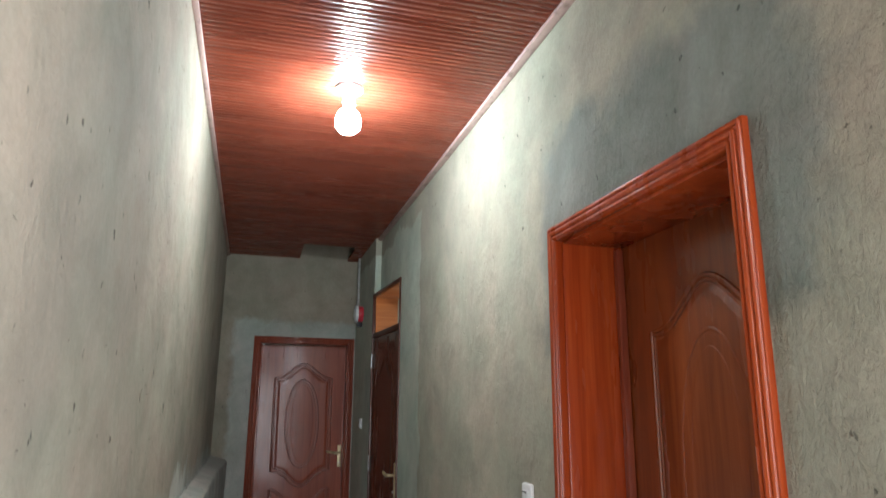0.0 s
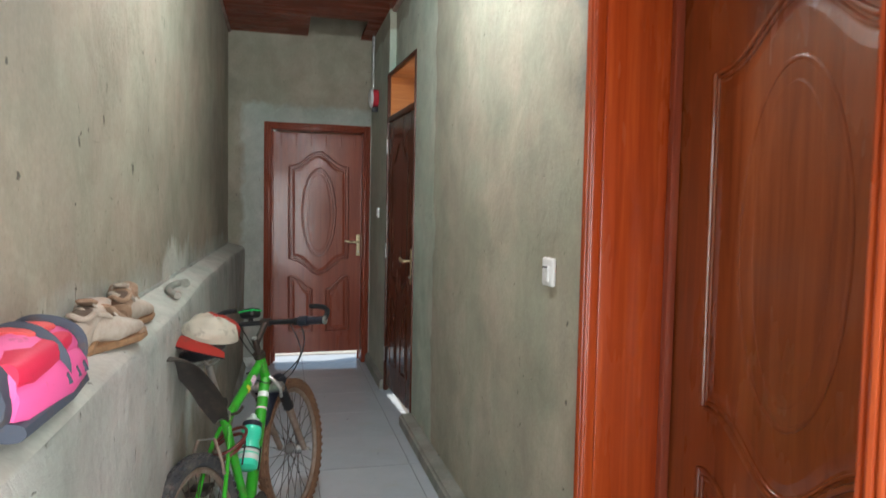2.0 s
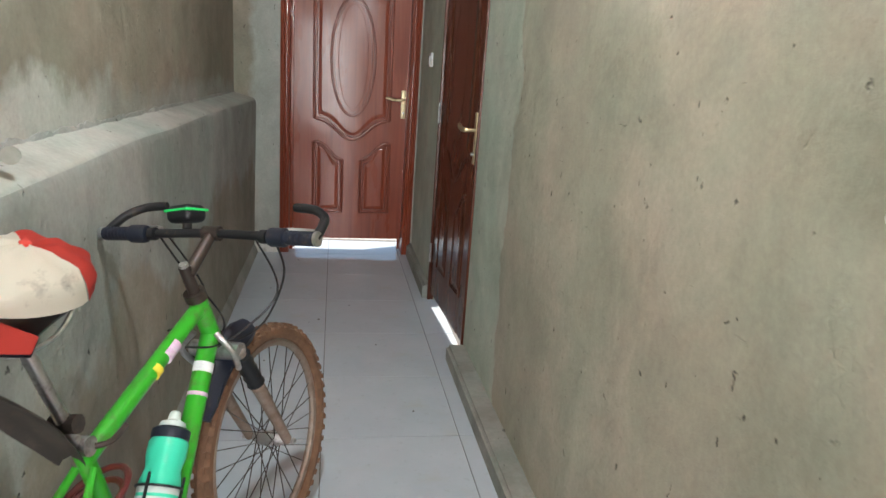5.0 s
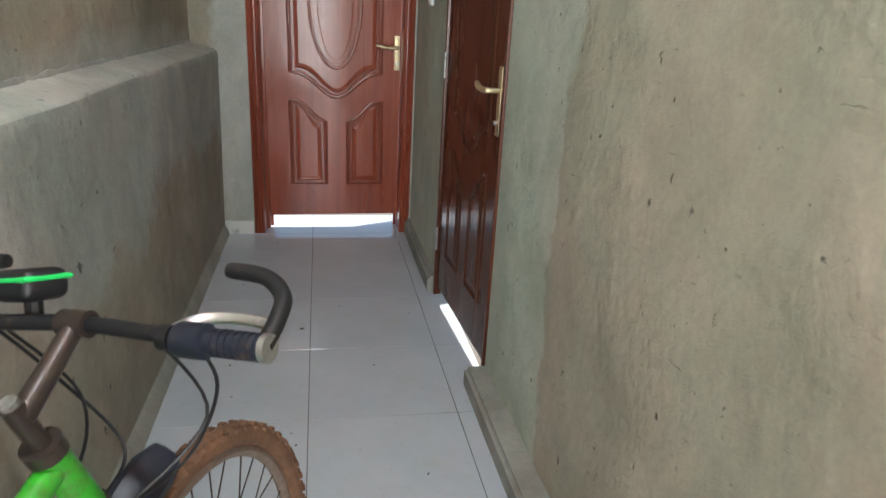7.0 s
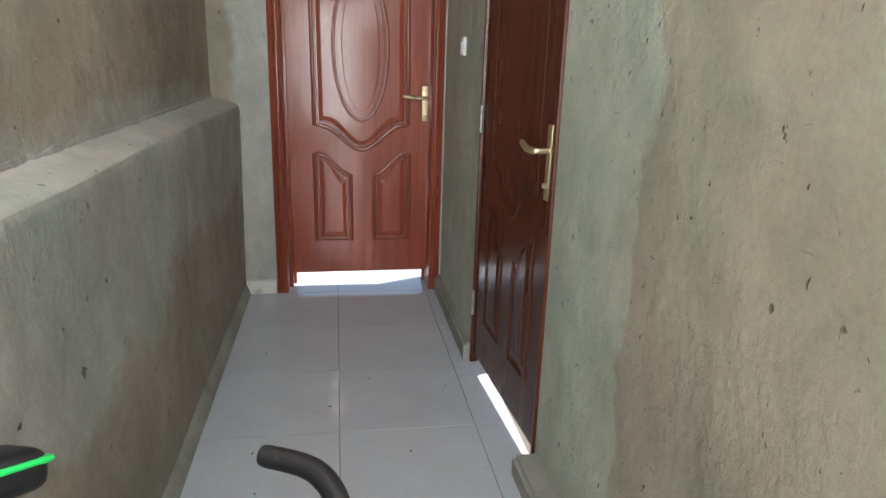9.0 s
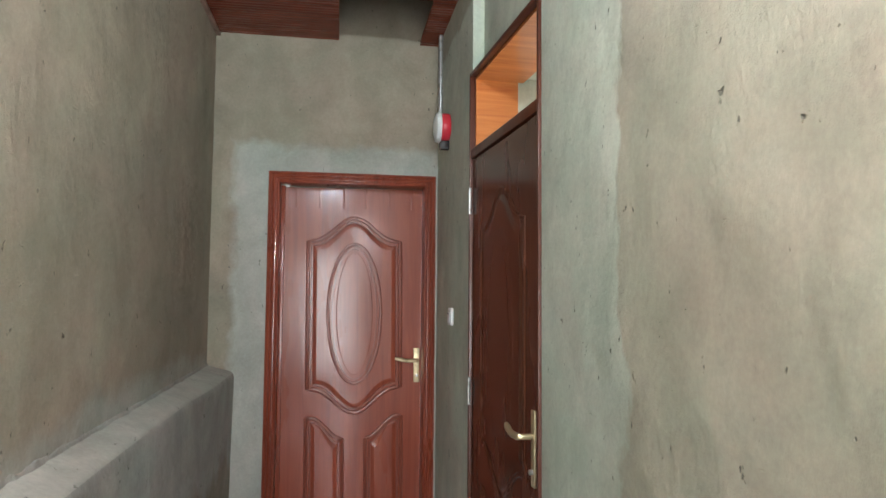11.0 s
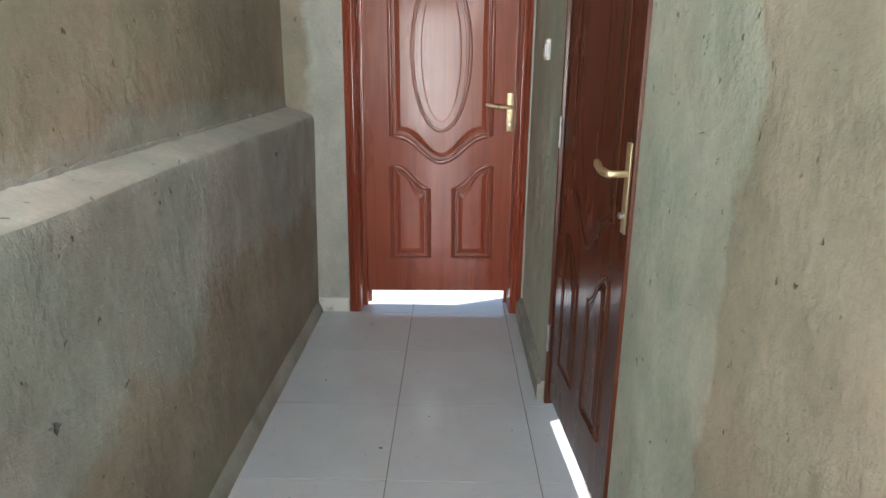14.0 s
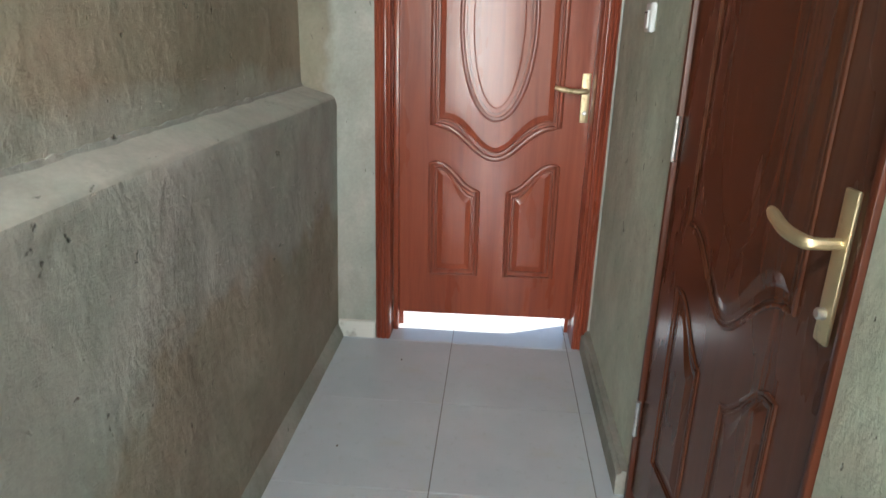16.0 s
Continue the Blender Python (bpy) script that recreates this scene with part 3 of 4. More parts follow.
for lo, hi in (((0.036, 0.012, 0), (0.062, 0.285, 2.085)), ((D3 - 0.062, 0.012, 0), (D3 - 0.036, 0.285, 2.085)), ((0.062, 0.012, 2.06), (D3 - 0.062, 0.285, 2.085))):
    part("lining", boxed(lo, hi, 0.003), FRAME_RED, door_3, "orange-red varnished lining")
for x in (0.062, D3 - 0.087):
    part("door_stop", boxed((x, 0.205, 0), (x + 0.025, 0.232, 2.05), 0.004), FRAME_DARK, door_3)
door_leaf(door_3, D3 - 0.124, 0.01, 2.062, 0.236, 0.062, DOOR_NEAR, bead_mat=DOOR_NEAR, bead_size=0.008)

# ---------- small fixtures ----------
def wall_switch(m, wide, high, label):
    s = tagged(new("light_switch"), label, "light switch")
    s.matrix_basis = m
    part("plate", boxed((-wide / 2, -0.018, -high / 2), (wide / 2, 0, high / 2), 0.008, 4), WHITE, s)
    part("rocker", boxed((-wide * 0.27, -0.023, -high * 0.36), (wide * 0.27, -0.012, high * 0.24), 0.004, 3), WHITE, s)
    part("slot", boxed((-wide * 0.22, -0.0245, high * 0.14), (wide * 0.22, -0.022, high * 0.2), 0.001), NAVY, s)
    return s


wall_switch(pose(0, -4.068, 1.201, 0, 0, -90), 0.080, 0.091, "white plastic wall switch on the bare plaster")
wall_switch(pose(-0.05, -0.535, 1.372, 0, 0, -90), 0.08, 0.085, "small white wall switch near the corner")

siren = tagged(new("alarm_siren"), "white and red alarm siren high on the wall", "alarm siren")
siren.matrix_basis = pose(-0.05, -0.385, 2.335, 0, 0, -90)
part("housing", lathe([(0.07, 0), (0.074, 0.008), (0.074, 0.04), (0.07, 0.046)], 28, (0, 0, 0), Euler((radians(90), 0, 0)).to_matrix()), RED_PLASTIC, siren, "red housing")
part("cover", lathe([(0.078, 0.046), (0.08, 0.052), (0.074, 0.068), (0.04, 0.078), (0.01, 0.08)], 28, (0, 0, 0), Euler((radians(90), 0, 0)).to_matrix()), WHITE, siren, "white cover")
part("bracket", boxed((-0.02, -0.05, -0.115), (0.02, 0, -0.06), 0.006), BLACK, siren, "black bracket")
conduit = part("conduit", tube([(-0.062, -0.16, 2.30), (-0.062, -0.16, 3.2)], 0.012, 12), STEEL)
tagged(conduit, "grey cable conduit running up the wall corner", "conduit")

lamp = tagged(new("ceiling_bulb"), "lit cool-white bulb in a white ceiling holder", "light bulb")
lamp.matrix_basis = pose(-0.657, -3.66, CEILING) @ Matrix.Scale(1.35, 4)
part("rose", lathe([(0.045, 0.0), (0.045, -0.012), (0.03, -0.022), (0.022, -0.03), (0.022, -0.062), (0.017, -0.068)], 20), WHITE, lamp, "white holder")
part("bulb", lathe([(0.014, -0.062), (0.018, -0.078), (0.035, -0.097), (0.042, -0.12), (0.039, -0.143), (0.026, -0.160), (0.004, -0.167)], 24), BULB, lamp, "glowing glass")

# ---------- bicycle ----------
BIKE = {"x": -1.029, "y": -3.951, "head": 72.73, "lean": 8.45, "size": 0.911, "steer": -7.4}
c, s = math.cos(radians(BIKE["head"])), math.sin(radians(BIKE["head"]))
ahead, left, up = Vector((c, s, 0)), Vector((-s, c, 0)), Vector((0, 0, 1))
cl, sl = math.cos(radians(BIKE["lean"])), math.sin(radians(BIKE["lean"]))
left, up = left * cl - up * sl, up * cl + left * sl
STAND = Matrix.Translation((BIKE["x"], BIKE["y"], 0.004)) @ Matrix((ahead, left, up)).transposed().to_4x4() @ Matrix.Scale(BIKE["size"], 4)
R = 0.340
HEAD = Vector((0.8045, 0, 0.8590))                # top of the head tube
AXIS = Vector((-math.sin(radians(19)), 0, math.cos(radians(19))))
STEER = Matrix.Translation(HEAD) @ Matrix.Rotation(radians(BIKE["steer"]), 4, AXIS) @ Matrix.Translation(-HEAD)

bicycle = tagged(new("bicycle"), "green mountain bicycle with muddy tyres leaning on the ledge", "bicycle")
bicycle.matrix_basis = STAND


def turned(pts):
    return [STEER @ Vector(p) for p in pts]


def wheel(name, hub, m, tyre_mat, label):
    w = part(name, tube([(hub[0], -0.05, hub[2]), (hub[0], -0.02, hub[2]), (hub[0], 0.02, hub[2]), (hub[0], 0.05, hub[2])], [0.012, 0.022, 0.022, 0.012], 12), STEEL, bicycle, label, m=m)
    ring = lambda r, k=56: [(hub[0] + r * math.cos(t), 0, hub[2] + r * math.sin(t)) for t in (2 * math.pi * i / k for i in range(k))]
    bm = tube(ring(R - 0.024), 0.024, 10, closed=True, up=(0, 1, 0))
    for i in range(56):                          # knobs of the tread
        t = 2 * math.pi * (i + 0.5) / 56
        for yy, lift in ((-0.012, 0.0215), (0.012, 0.0215), (-0.021, 0.012), (0.021, 0.012)):
            r = R - 0.024 + lift
            m1 = Matrix.Translation((hub[0] + r * math.cos(t), yy, hub[2] + r * math.sin(t))) @ Matrix.Rotation(-t, 4, "Y")
            bmesh.ops.create_cube(bm, size=1, matrix=m1 @ Matrix.Diagonal((0.007, 0.011, 0.016, 1)))
    part("tyre", bm, tyre_mat, w)
    part("rim", tube(ring(R - 0.056), 0.012, 8, closed=True, up=(0, 1, 0), flat=1.0), ALLOY, w)
    bm = bmesh.new()
    for i in range(32):
        t, side = 2 * math.pi * i / 32, (-1) ** i * 0.028
        off = t + (0.9 if (i // 2) % 2 else -0.9)
        sweep(bm, [(hub[0] + 0.02 * math.cos(off), side, hub[2] + 0.02 * math.sin(off)), (hub[0] + (R - 0.06) * math.cos(t), 0, hub[2] + (R - 0.06) * math.sin(t))], 0.0016, 4)
    part("spokes", bm, STEM_METAL, w, "thin dark spokes")
    return w


FH, BB = (1.0487, 0, R), (0.43, 0, 0.29)
wheel("front_wheel", FH, STEER, MUD_TYRE, "brown muddy front wheel")
wheel("rear_wheel", (0, 0, R), None, GREY_TYRE, "grey dusty rear wheel")

# frame
low_head = HEAD - AXIS * 0.14
CL = Vector((0.342, 0, 0.725))                   # seat clamp
frame_tubes = (("top_tube", HEAD - AXIS * 0.03, CL - Vector((0, 0, 0.03)), 0.019), ("down_tube", low_head + AXIS * 0.025, BB, 0.024), ("seat_tube", CL, BB, 0.017),
               ("head_tube", HEAD, low_head, 0.023))
for name, a, d, r in frame_tubes:
    part(name, tube([a, d], r, 14), GREEN, bicycle)
for side in (-1, 1):
    part("chain_stay", tube(spline([(0.40, side * 0.025, 0.29), (0.26, side * 0.045, 0.30), (0.0, side * 0.062, R)], 5), 0.010, 10), GREEN, bicycle)
    part("seat_stay", tube(spline([(0.342, side * 0.018, 0.68), (0.24, side * 0.04, 0.595), (0.0, side * 0.062, R)], 5), 0.008, 10), GREEN, bicycle)
part("bottom_bracket", tube([(0.43, -0.045, 0.29), (0.43, 0.045, 0.29)], 0.024, 16), GREEN, bicycle)
for z, k in ((0.0, 0.027), (-0.14, 0.027)):
    part("headset_cup", tube([HEAD + AXIS * (z - 0.008), HEAD + AXIS * (z + 0.014)], k, 16), STEM_METAL, bicycle)
# stickers wrapped on the tubes
d0, d1 = frame_tubes[1][1], frame_tubes[1][2]
for f0, f1, r, mat in ((0.13, 0.17, 0.0246, WHITE), (0.25, 0.265, 0.0246, STICKER)):
    part("sticker", tube([d0.lerp(Vector(d1), f0), d0.lerp(Vector(d1), f1)], r, 14), mat, bicycle)
t0, t1 = frame_tubes[0][1], frame_tubes[0][2]
for f0, f1, mat in ((0.30, 0.40, STICKER), (0.47, 0.51, YELLOW)):
    off = Vector((0, -0.0058, -0.002))
    part("sticker", tube([t0.lerp(t1, f0) + off, t0.lerp(t1, f1) + off], 0.0172, 14), mat, bicycle)

# fork, turned with the bars
crown = low_head - AXIS * 0.03
fork = part("fork", tube(turned([low_head, crown]), 0.02, 12), ALLOY, bicycle, "silver suspension fork with mud")
part("crown", tube(turned([crown + Vector((0, -0.07, 0)), crown, crown + Vector((0, 0.07, 0))]), [0.022, 0.026, 0.022], 12), STEEL, fork)
for side in (-1, 1):
    top = crown + Vector((0, side * 0.062, 0.0))
    foot = Vector((1.0487, side * 0.062, R))
    part("fork_leg", tube(turned([top, top.lerp(foot, 0.35), top.lerp(foot, 0.36), foot]), [0.015, 0.015, 0.019, 0.014], 12), ALLOY, fork, "silver fork leg caked with brown mud")
    boot = [top.lerp(foot, 0.04 + 0.035 * k) for k in range(9)]
    part("fork_boot", tube(turned(boot), [0.021 if k % 2 else 0.025 for k in range(9)], 12), BLACK, fork, "black ribbed rubber boot")
    part("brake_arm", tube(turned(spline([top.lerp(foot, 0.12) + Vector((-0.03, side * 0.0, 0)), top.lerp(foot, 0.02) + Vector((-0.045, side * 0.012, 0.02)), top + Vector((-0.04, -side * 0.03, 0.06))], 4)), 0.008, 8), STEEL, fork)
    part("axle_nut", tube(turned([(1.0487, side * 0.062, R), (1.0487, side * 0.085, R)]), 0.009, 8), STEEL, fork)
arc = [(1.0487 + (R + 0.03) * math.cos(radians(t)), 0, R + (R + 0.03) * math.sin(radians(t))) for t in range(96, 146, 6)]
part("front_mudguard", tube(turned(arc), [0.028] + [0.038] * (len(arc) - 2) + [0.03], 10, flat=0.5), NAVY, fork, "dark blue plastic mudguard")

# stem, bars and what sits on them
quill = HEAD + AXIS * 0.075
clamp = quill + Vector((0.1196, 0, 0.064))
stem = part("stem", tube(turned([HEAD, quill + AXIS * 0.012]), 0.0145, 12), STEM_METAL, bicycle, "dark scratched metal stem")
part("stem_arm", tube(turned([quill - AXIS * 0.012, clamp]), [0.017, 0.014], 12), STEM_METAL, stem)
part("stem_bolt", tube(turned([quill + AXIS * 0.008, quill + AXIS * 0.02]), 0.012, 8), STEEL, stem)
part("bar_clamp", tube(turned([clamp + Vector((0, -0.022, 0)), clamp + Vector((0, 0.022, 0))]), 0.019, 14), STEM_METAL, stem)
HALF = 0.301
bar = part("handlebar", tube(turned(spline([clamp + Vector((-0.03, -HALF, 0.0)), clamp + Vector((-0.015, -0.15, 0)), clamp, clamp + Vector((-0.015, 0.15, 0)), clamp + Vector((-0.03, HALF, 0.0))], 5)), 0.0115, 12), BLACK, bicycle)
for side in (-1, 1):
    e = lambda f, dx=0, dz=0: clamp + Vector((-0.012 - 0.018 * f + dx, side * HALF * f, dz))
    grip = part("grip", tube(turned([e(0.58), e(0.60), e(0.72), e(0.73), e(0.99)]), [0.021, 0.0235, 0.0235, 0.0165, 0.0165], 14), NAVY, bar, "ribbed dark rubber grip")
    for i in range(7):
        f = 0.76 + i * 0.033
        part("grip_rib", tube(turned([e(f), e(f + 0.014)]), 0.0182, 12), NAVY, grip)
    part("bar_plug", tube(turned([e(0.99), e(1.02)]), 0.0185, 12), STEEL, bar)
    horn = turned(spline([e(0.985), e(0.985, 0.042, 0.018), e(0.955, 0.078, 0.034), e(0.83, 0.104, 0.048), e(0.63, 0.110, 0.052)], 5))
    part("bar_end", tube(horn, [0.0118] * (len(horn) - 1) + [0.0105], 12), BLACK, bar, "black bar end bent inwards")
    lever = turned(spline([e(0.52, 0.012, 0.004), e(0.58, 0.052, 0.004), e(0.76, 0.066, 0.002), e(0.95, 0.058, 0.0)], 5))
    part("brake_lever", tube(lever, 0.0085, 8, flat=0.6), STEEL, bar, "silver brake lever")
    part("lever_clamp", tube(turned([e(0.50), e(0.555)]), 0.017, 12), BLACK, bar)
    cable = turned(spline([e(0.55, 0.03, -0.01), e(0.5, 0.09, -0.12), e(0.22, 0.11, -0.26), (HEAD.x + 0.10, side * 0.03, HEAD.z - 0.15), crown + Vector((-0.03, side * 0.02, 0.05))], 7))
    part("brake_cable", tube(cable, 0.003, 6), BLACK, bar)
shift = turned(spline([clamp + Vector((0.0, 0.13, -0.01)), clamp + Vector((0.07, 0.10, -0.16)), HEAD + Vector((0.06, 0.03, -0.08)), HEAD + Vector((-0.08, 0.028, -0.06))], 7))
part("gear_cable", tube(shift, 0.0028, 6), BLACK, bar)
shift = turned(spline([clamp + Vector((0.0, -0.12, -0.01)), clamp + Vector((0.06, -0.13, -0.17)), HEAD + Vector((0.04, -0.04, -0.13)), HEAD + Vector((-0.1, -0.03, -0.09))], 7))
part("gear_cable", tube(shift, 0.0028, 6), BLACK, bar)
lightbox = part("front_light", boxed((-0.036, -0.041, -0.024), (0.034, 0.041, 0.022), 0.017, 4), BLACK, bar, "black front lamp with green trim", m=STEER @ Matrix.Translation(clamp + Vector((0.025, 0.086, 0.044))) @ Euler((radians(-8), radians(14), radians(-12))).to_matrix().to_4x4())
part("green_trim", boxed((-0.0375, -0.043, 0.004), (0.0355, 0.043, 0.012), 0.004), BELL_GREEN, lightbox)
part("light_bracket", tube([(0, 0, -0.05), (0, 0, -0.015)], 0.012, 10), BLACK, lightbox)

# saddle, post, mudguard, lock
post_top = Vector((0.275, 0, 0.935))
post = part("seat_post", tube([CL - Vector((0, 0, 0.02)), post_top], 0.0125, 12), STEEL, bicycle, "bright steel seat post")
part("post_clamp", tube([CL + Vector((0, -0.022, 0)), CL + Vector((0, 0.03, 0))], 0.019, 12), STEEL, post)
part("quick_release", tube(spline([CL + Vector((0, -0.03, 0.0)), CL + Vector((0.02, -0.05, 0.0)), CL + Vector((0.06, -0.055, 0.01))], 4), 0.006, 8), STEM_METAL, post)
saddle = bmesh.new()
stations = ((-0.13, 0.062, 0.024), (-0.11, 0.076, 0.032), (-0.05, 0.074, 0.034), (0.02, 0.045, 0.028), (0.09, 0.024, 0.022), (0.14, 0.016, 0.018), (0.15, 0.006, 0.008))
rings = []
for x, hw, hh in stations:
    rings.append([saddle.verts.new((x, hw * math.cos(t), hh * (math.sin(t) if math.sin(t) > 0 else 0.5 * math.sin(t)) + 0.012 * (x / 0.13) ** 2 * (x < 0))) for t in (2 * math.pi * j / 16 for j in range(16))])
for p, q in zip(rings, rings[1:]):
    for j in range(16):
        saddle.faces.new((p[j], p[(j + 1) % 16], q[(j + 1) % 16], q[j]))
saddle.faces.new(rings[0][::-1]), saddle.faces.new(rings[-1])
bmesh.ops.recalc_face_normals(saddle, faces=saddle.faces)
SADDLE = Matrix.Translation(post_top + Vector((0.0, 0, 0.045)))
sad = part("saddle", saddle, BLACK, bicycle, "black saddle under the cap", m=SADDLE)
for side in (-1, 1):
    part("saddle_rail", tube(spline([(-0.10, side * 0.03, -0.005), (-0.04, side * 0.022, -0.035), (0.05, side * 0.02, -0.035), (0.12, side * 0.008, -0.005)], 4), 0.004, 6), STEEL, sad)
guard_line = spline([(0.315, 0, 0.725), (0.275, 0, 0.79), (0.19, 0, 0.90), (0.05, 0, 1.01), (-0.125, 0, 1.06)], 6)
bm = bmesh.new()
rings = []
for i, p in enumerate(guard_line):
    f = i / (len(guard_line) - 1)
    hw = 0.027 + 0.025 * min(1, f * 3) - 0.018 * max(0, f - 0.88) / 0.12
    rings.append([bm.verts.new((p.x, hw * u, p.z - 0.020 * u * u - d)) for d, us in ((0.0, (-1, -0.6, 0, 0.6, 1)), (0.004, (1, 0.6, 0, -0.6, -1))) for u in us])
for p, q in zip(rings, rings[1:]):
    for j in range(10):
        bm.faces.new((p[j], p[(j + 1) % 10], q[(j + 1) % 10], q[j]))
bm.faces.new(rings[0][::-1]), bm.faces.new(rings[-1])
bmesh.ops.recalc_face_normals(bm, faces=bm.faces)
guard = part("rear_mudguard", bm, MUDGUARD, bicycle, "dusty dark plastic mudguard behind the saddle")
part("guard_clamp", tube([(0.322, -0.025, 0.78), (0.322, 0.025, 0.78)], 0.018, 10), MUDGUARD, guard)
loop = [(0.305 + 0.070 * math.cos(t), -0.012 + 0.066 * math.sin(t), 0.61 + 0.03 * math.cos(t + 0.6)) for t in (2 * math.pi * i / 32 for i in range(32))]
bm = tube(loop, 0.0065, 8, closed=True)
sweep(bm, [(p[0] + 0.01, p[1] - 0.008, p[2] + 0.022) for p in loop], 0.0065, 8, closed=True)
part("cable_lock", bm, LOCK_RED, bicycle, "dull red coiled cable lock round the seat tube")

# drive train and rear brake
part("chainring", lathe([(0.05, -0.003), (0.082, -0.003), (0.085, 0.0), (0.082, 0.003), (0.05, 0.003)], 40, (0.43, -0.055, 0.29), Euler((radians(90), 0, 0)).to_matrix()), STEM_METAL, bicycle)
for side, a in ((-1, radians(-62)), (1, radians(118))):
    tip = Vector((0.43 + 0.17 * math.cos(a), side * 0.085, 0.29 + 0.17 * math.sin(a)))
    crank = part("crank", tube([(0.43, side * 0.07, 0.29), tip], [0.014, 0.011], 10), STEEL, bicycle)
    part("pedal", boxed(tip + Vector((-0.045, min(side * 0.012, side * 0.10), -0.012)), tip + Vector((0.045, max(side * 0.012, side * 0.10), 0.012)), 0.006), MUDGUARD, crank, "muddy black pedal")
chain = []
for cx, cz, r, lo, hi in ((0.43, 0.29, 0.083, -88, 85), (0.0, R, 0.045, 85, 272)):
    chain += [(cx + r * math.cos(radians(t)), -0.055, cz + r * math.sin(radians(t))) for t in range(lo, hi, 16)]
part("chain", tube(chain, 0.0045, 6, closed=True), MUDGUARD, bicycle)
part("sprocket", lathe([(0.015, -0.018), (0.048, -0.016), (0.05, 0), (0.03, 0.014), (0.015, 0.016)], 28, (0, -0.05, R), Euler((radians(90), 0, 0)).to_matrix()), MUDGUARD, bicycle)
part("derailleur", tube(spline([(0.01, -0.07, R - 0.03), (0.03, -0.075, R - 0.09), (0.06, -0.06, R - 0.16)], 4), 0.014, 8), STEM_METAL, bicycle)
for side in (-1, 1):
    part("rear_brake_arm", tube(spline([(0.165, side * 0.05, 0.56), (0.15, side * 0.055, 0.62), (0.17, side * 0.03, 0.69)], 4), 0.0065, 8), ALLOY, bicycle)
part("brake_wire", tube([(0.17, -0.03, 0.69), (0.17, 0.03, 0.69)], 0.003, 6), STEEL, bicycle)

# bottle in its cage on the down tube
dd = (Vector(d1) - d0).normalized()
face_dir = Vector((0, 0, 1)) - dd * dd.z
face_dir.normalize()
base = d0.lerp(Vector(d1), 0.74) + face_dir * 0.074
turn = Matrix((face_dir.cross(-dd).normalized() * -1, face_dir, -dd)).transposed()
B = STAND @ Matrix.Translation(base) @ turn.to_4x4()
cage = tube([(0.040 * math.cos(t), 0.040 * math.sin(t), 0.075) for t in (2 * math.pi * i / 24 for i in range(24))], 0.003, 6, closed=True)
for t in (90, 210, 330):
    sweep(cage, [(0.040 * math.cos(radians(t)), 0.040 * math.sin(radians(t)), 0.0), (0.040 * math.cos(radians(t)), 0.040 * math.sin(radians(t)), 0.10)], 0.003, 6)
part("bottle_cage", cage, BLACK, bicycle, m=Matrix.Translation(base) @ turn.to_4x4() @ Matrix.Diagonal((1.18, 1.18, 1.0, 1)))
bottle = tagged(new("water_bottle"), "turquoise plastic sports bottle in a bicycle cage", "bottle")
bottle.matrix_basis = B @ Matrix.Diagonal((1.2, 1.2, 1.0, 1))
part("body", lathe([(0.026, 0.0), (0.035, 0.006), (0.0365, 0.02), (0.0365, 0.085), (0.0335, 0.10), (0.031, 0.113), (0.0335, 0.128), (0.0355, 0.14), (0.0355, 0.168), (0.031, 0.178)], 28), TURQUOISE, bottle)
part("lid", lathe([(0.0335, 0.176), (0.0345, 0.18), (0.0345, 0.196), (0.028, 0.202)], 28), NAVY, bottle, "dark screw ring")
part("nozzle", lathe([(0.026, 0.20), (0.022, 0.214), (0.012, 0.220), (0.010, 0.236), (0.006, 0.24)], 20), PALE, bottle, "pale pull nozzle")
for z, h in ((0.03, 0.022), (0.06, 0.014)):
    part("printed_mark", lathe([(0.0367, z), (0.0369, z + 0.001), (0.0369, z + h), (0.0367, z + h + 0.001)], 28), PALE, bottle)

# ---------- cap on the saddle ----------
cap = tagged(new("baseball_cap"), "soiled cream and red baseball cap lying on the saddle", "cap")
cap.matrix_basis = STAND @ SADDLE @ pose(-0.015, -0.034, 0.070, -22, 0, 170) @ Matrix.Scale(1.15, 4)


def dome(r, zr, mat, name, lo, hi, label, lump):
    bm = bmesh.new()
    rings = []
    for i in range(10):
        e = radians(86 * i / 9)
        rings.append([bm.verts.new(Vector((r * math.cos(e) * math.cos(t) * 1.12, r * math.cos(e) * math.sin(t), zr * math.sin(e) ** 0.8)) * (1 + lump * noise.noise(Vector((math.cos(t) * 2, math.sin(t) * 2, e * 2.4)))))
                      for t in (radians(lo + (hi - lo) * j / 24) for j in range(25))])
    for p, q in zip(rings, rings[1:]):
        for j in range(24):
            bm.faces.new((p[j], p[j + 1], q[j + 1], q[j]))
    bmesh.ops.solidify(bm, geom=bm.faces[:], thickness=0.003)
    bmesh.ops.recalc_face_normals(bm, faces=bm.faces)
    return part(name, bm, mat, cap, label)


dome(0.084, 0.066, CAP_WHITE, "crown_front", -112, 112, "soiled cream front panels", 0.14)
dome(0.086, 0.064, CAP_RED, "crown_back", 112, 248, "red back panels", 0.12)
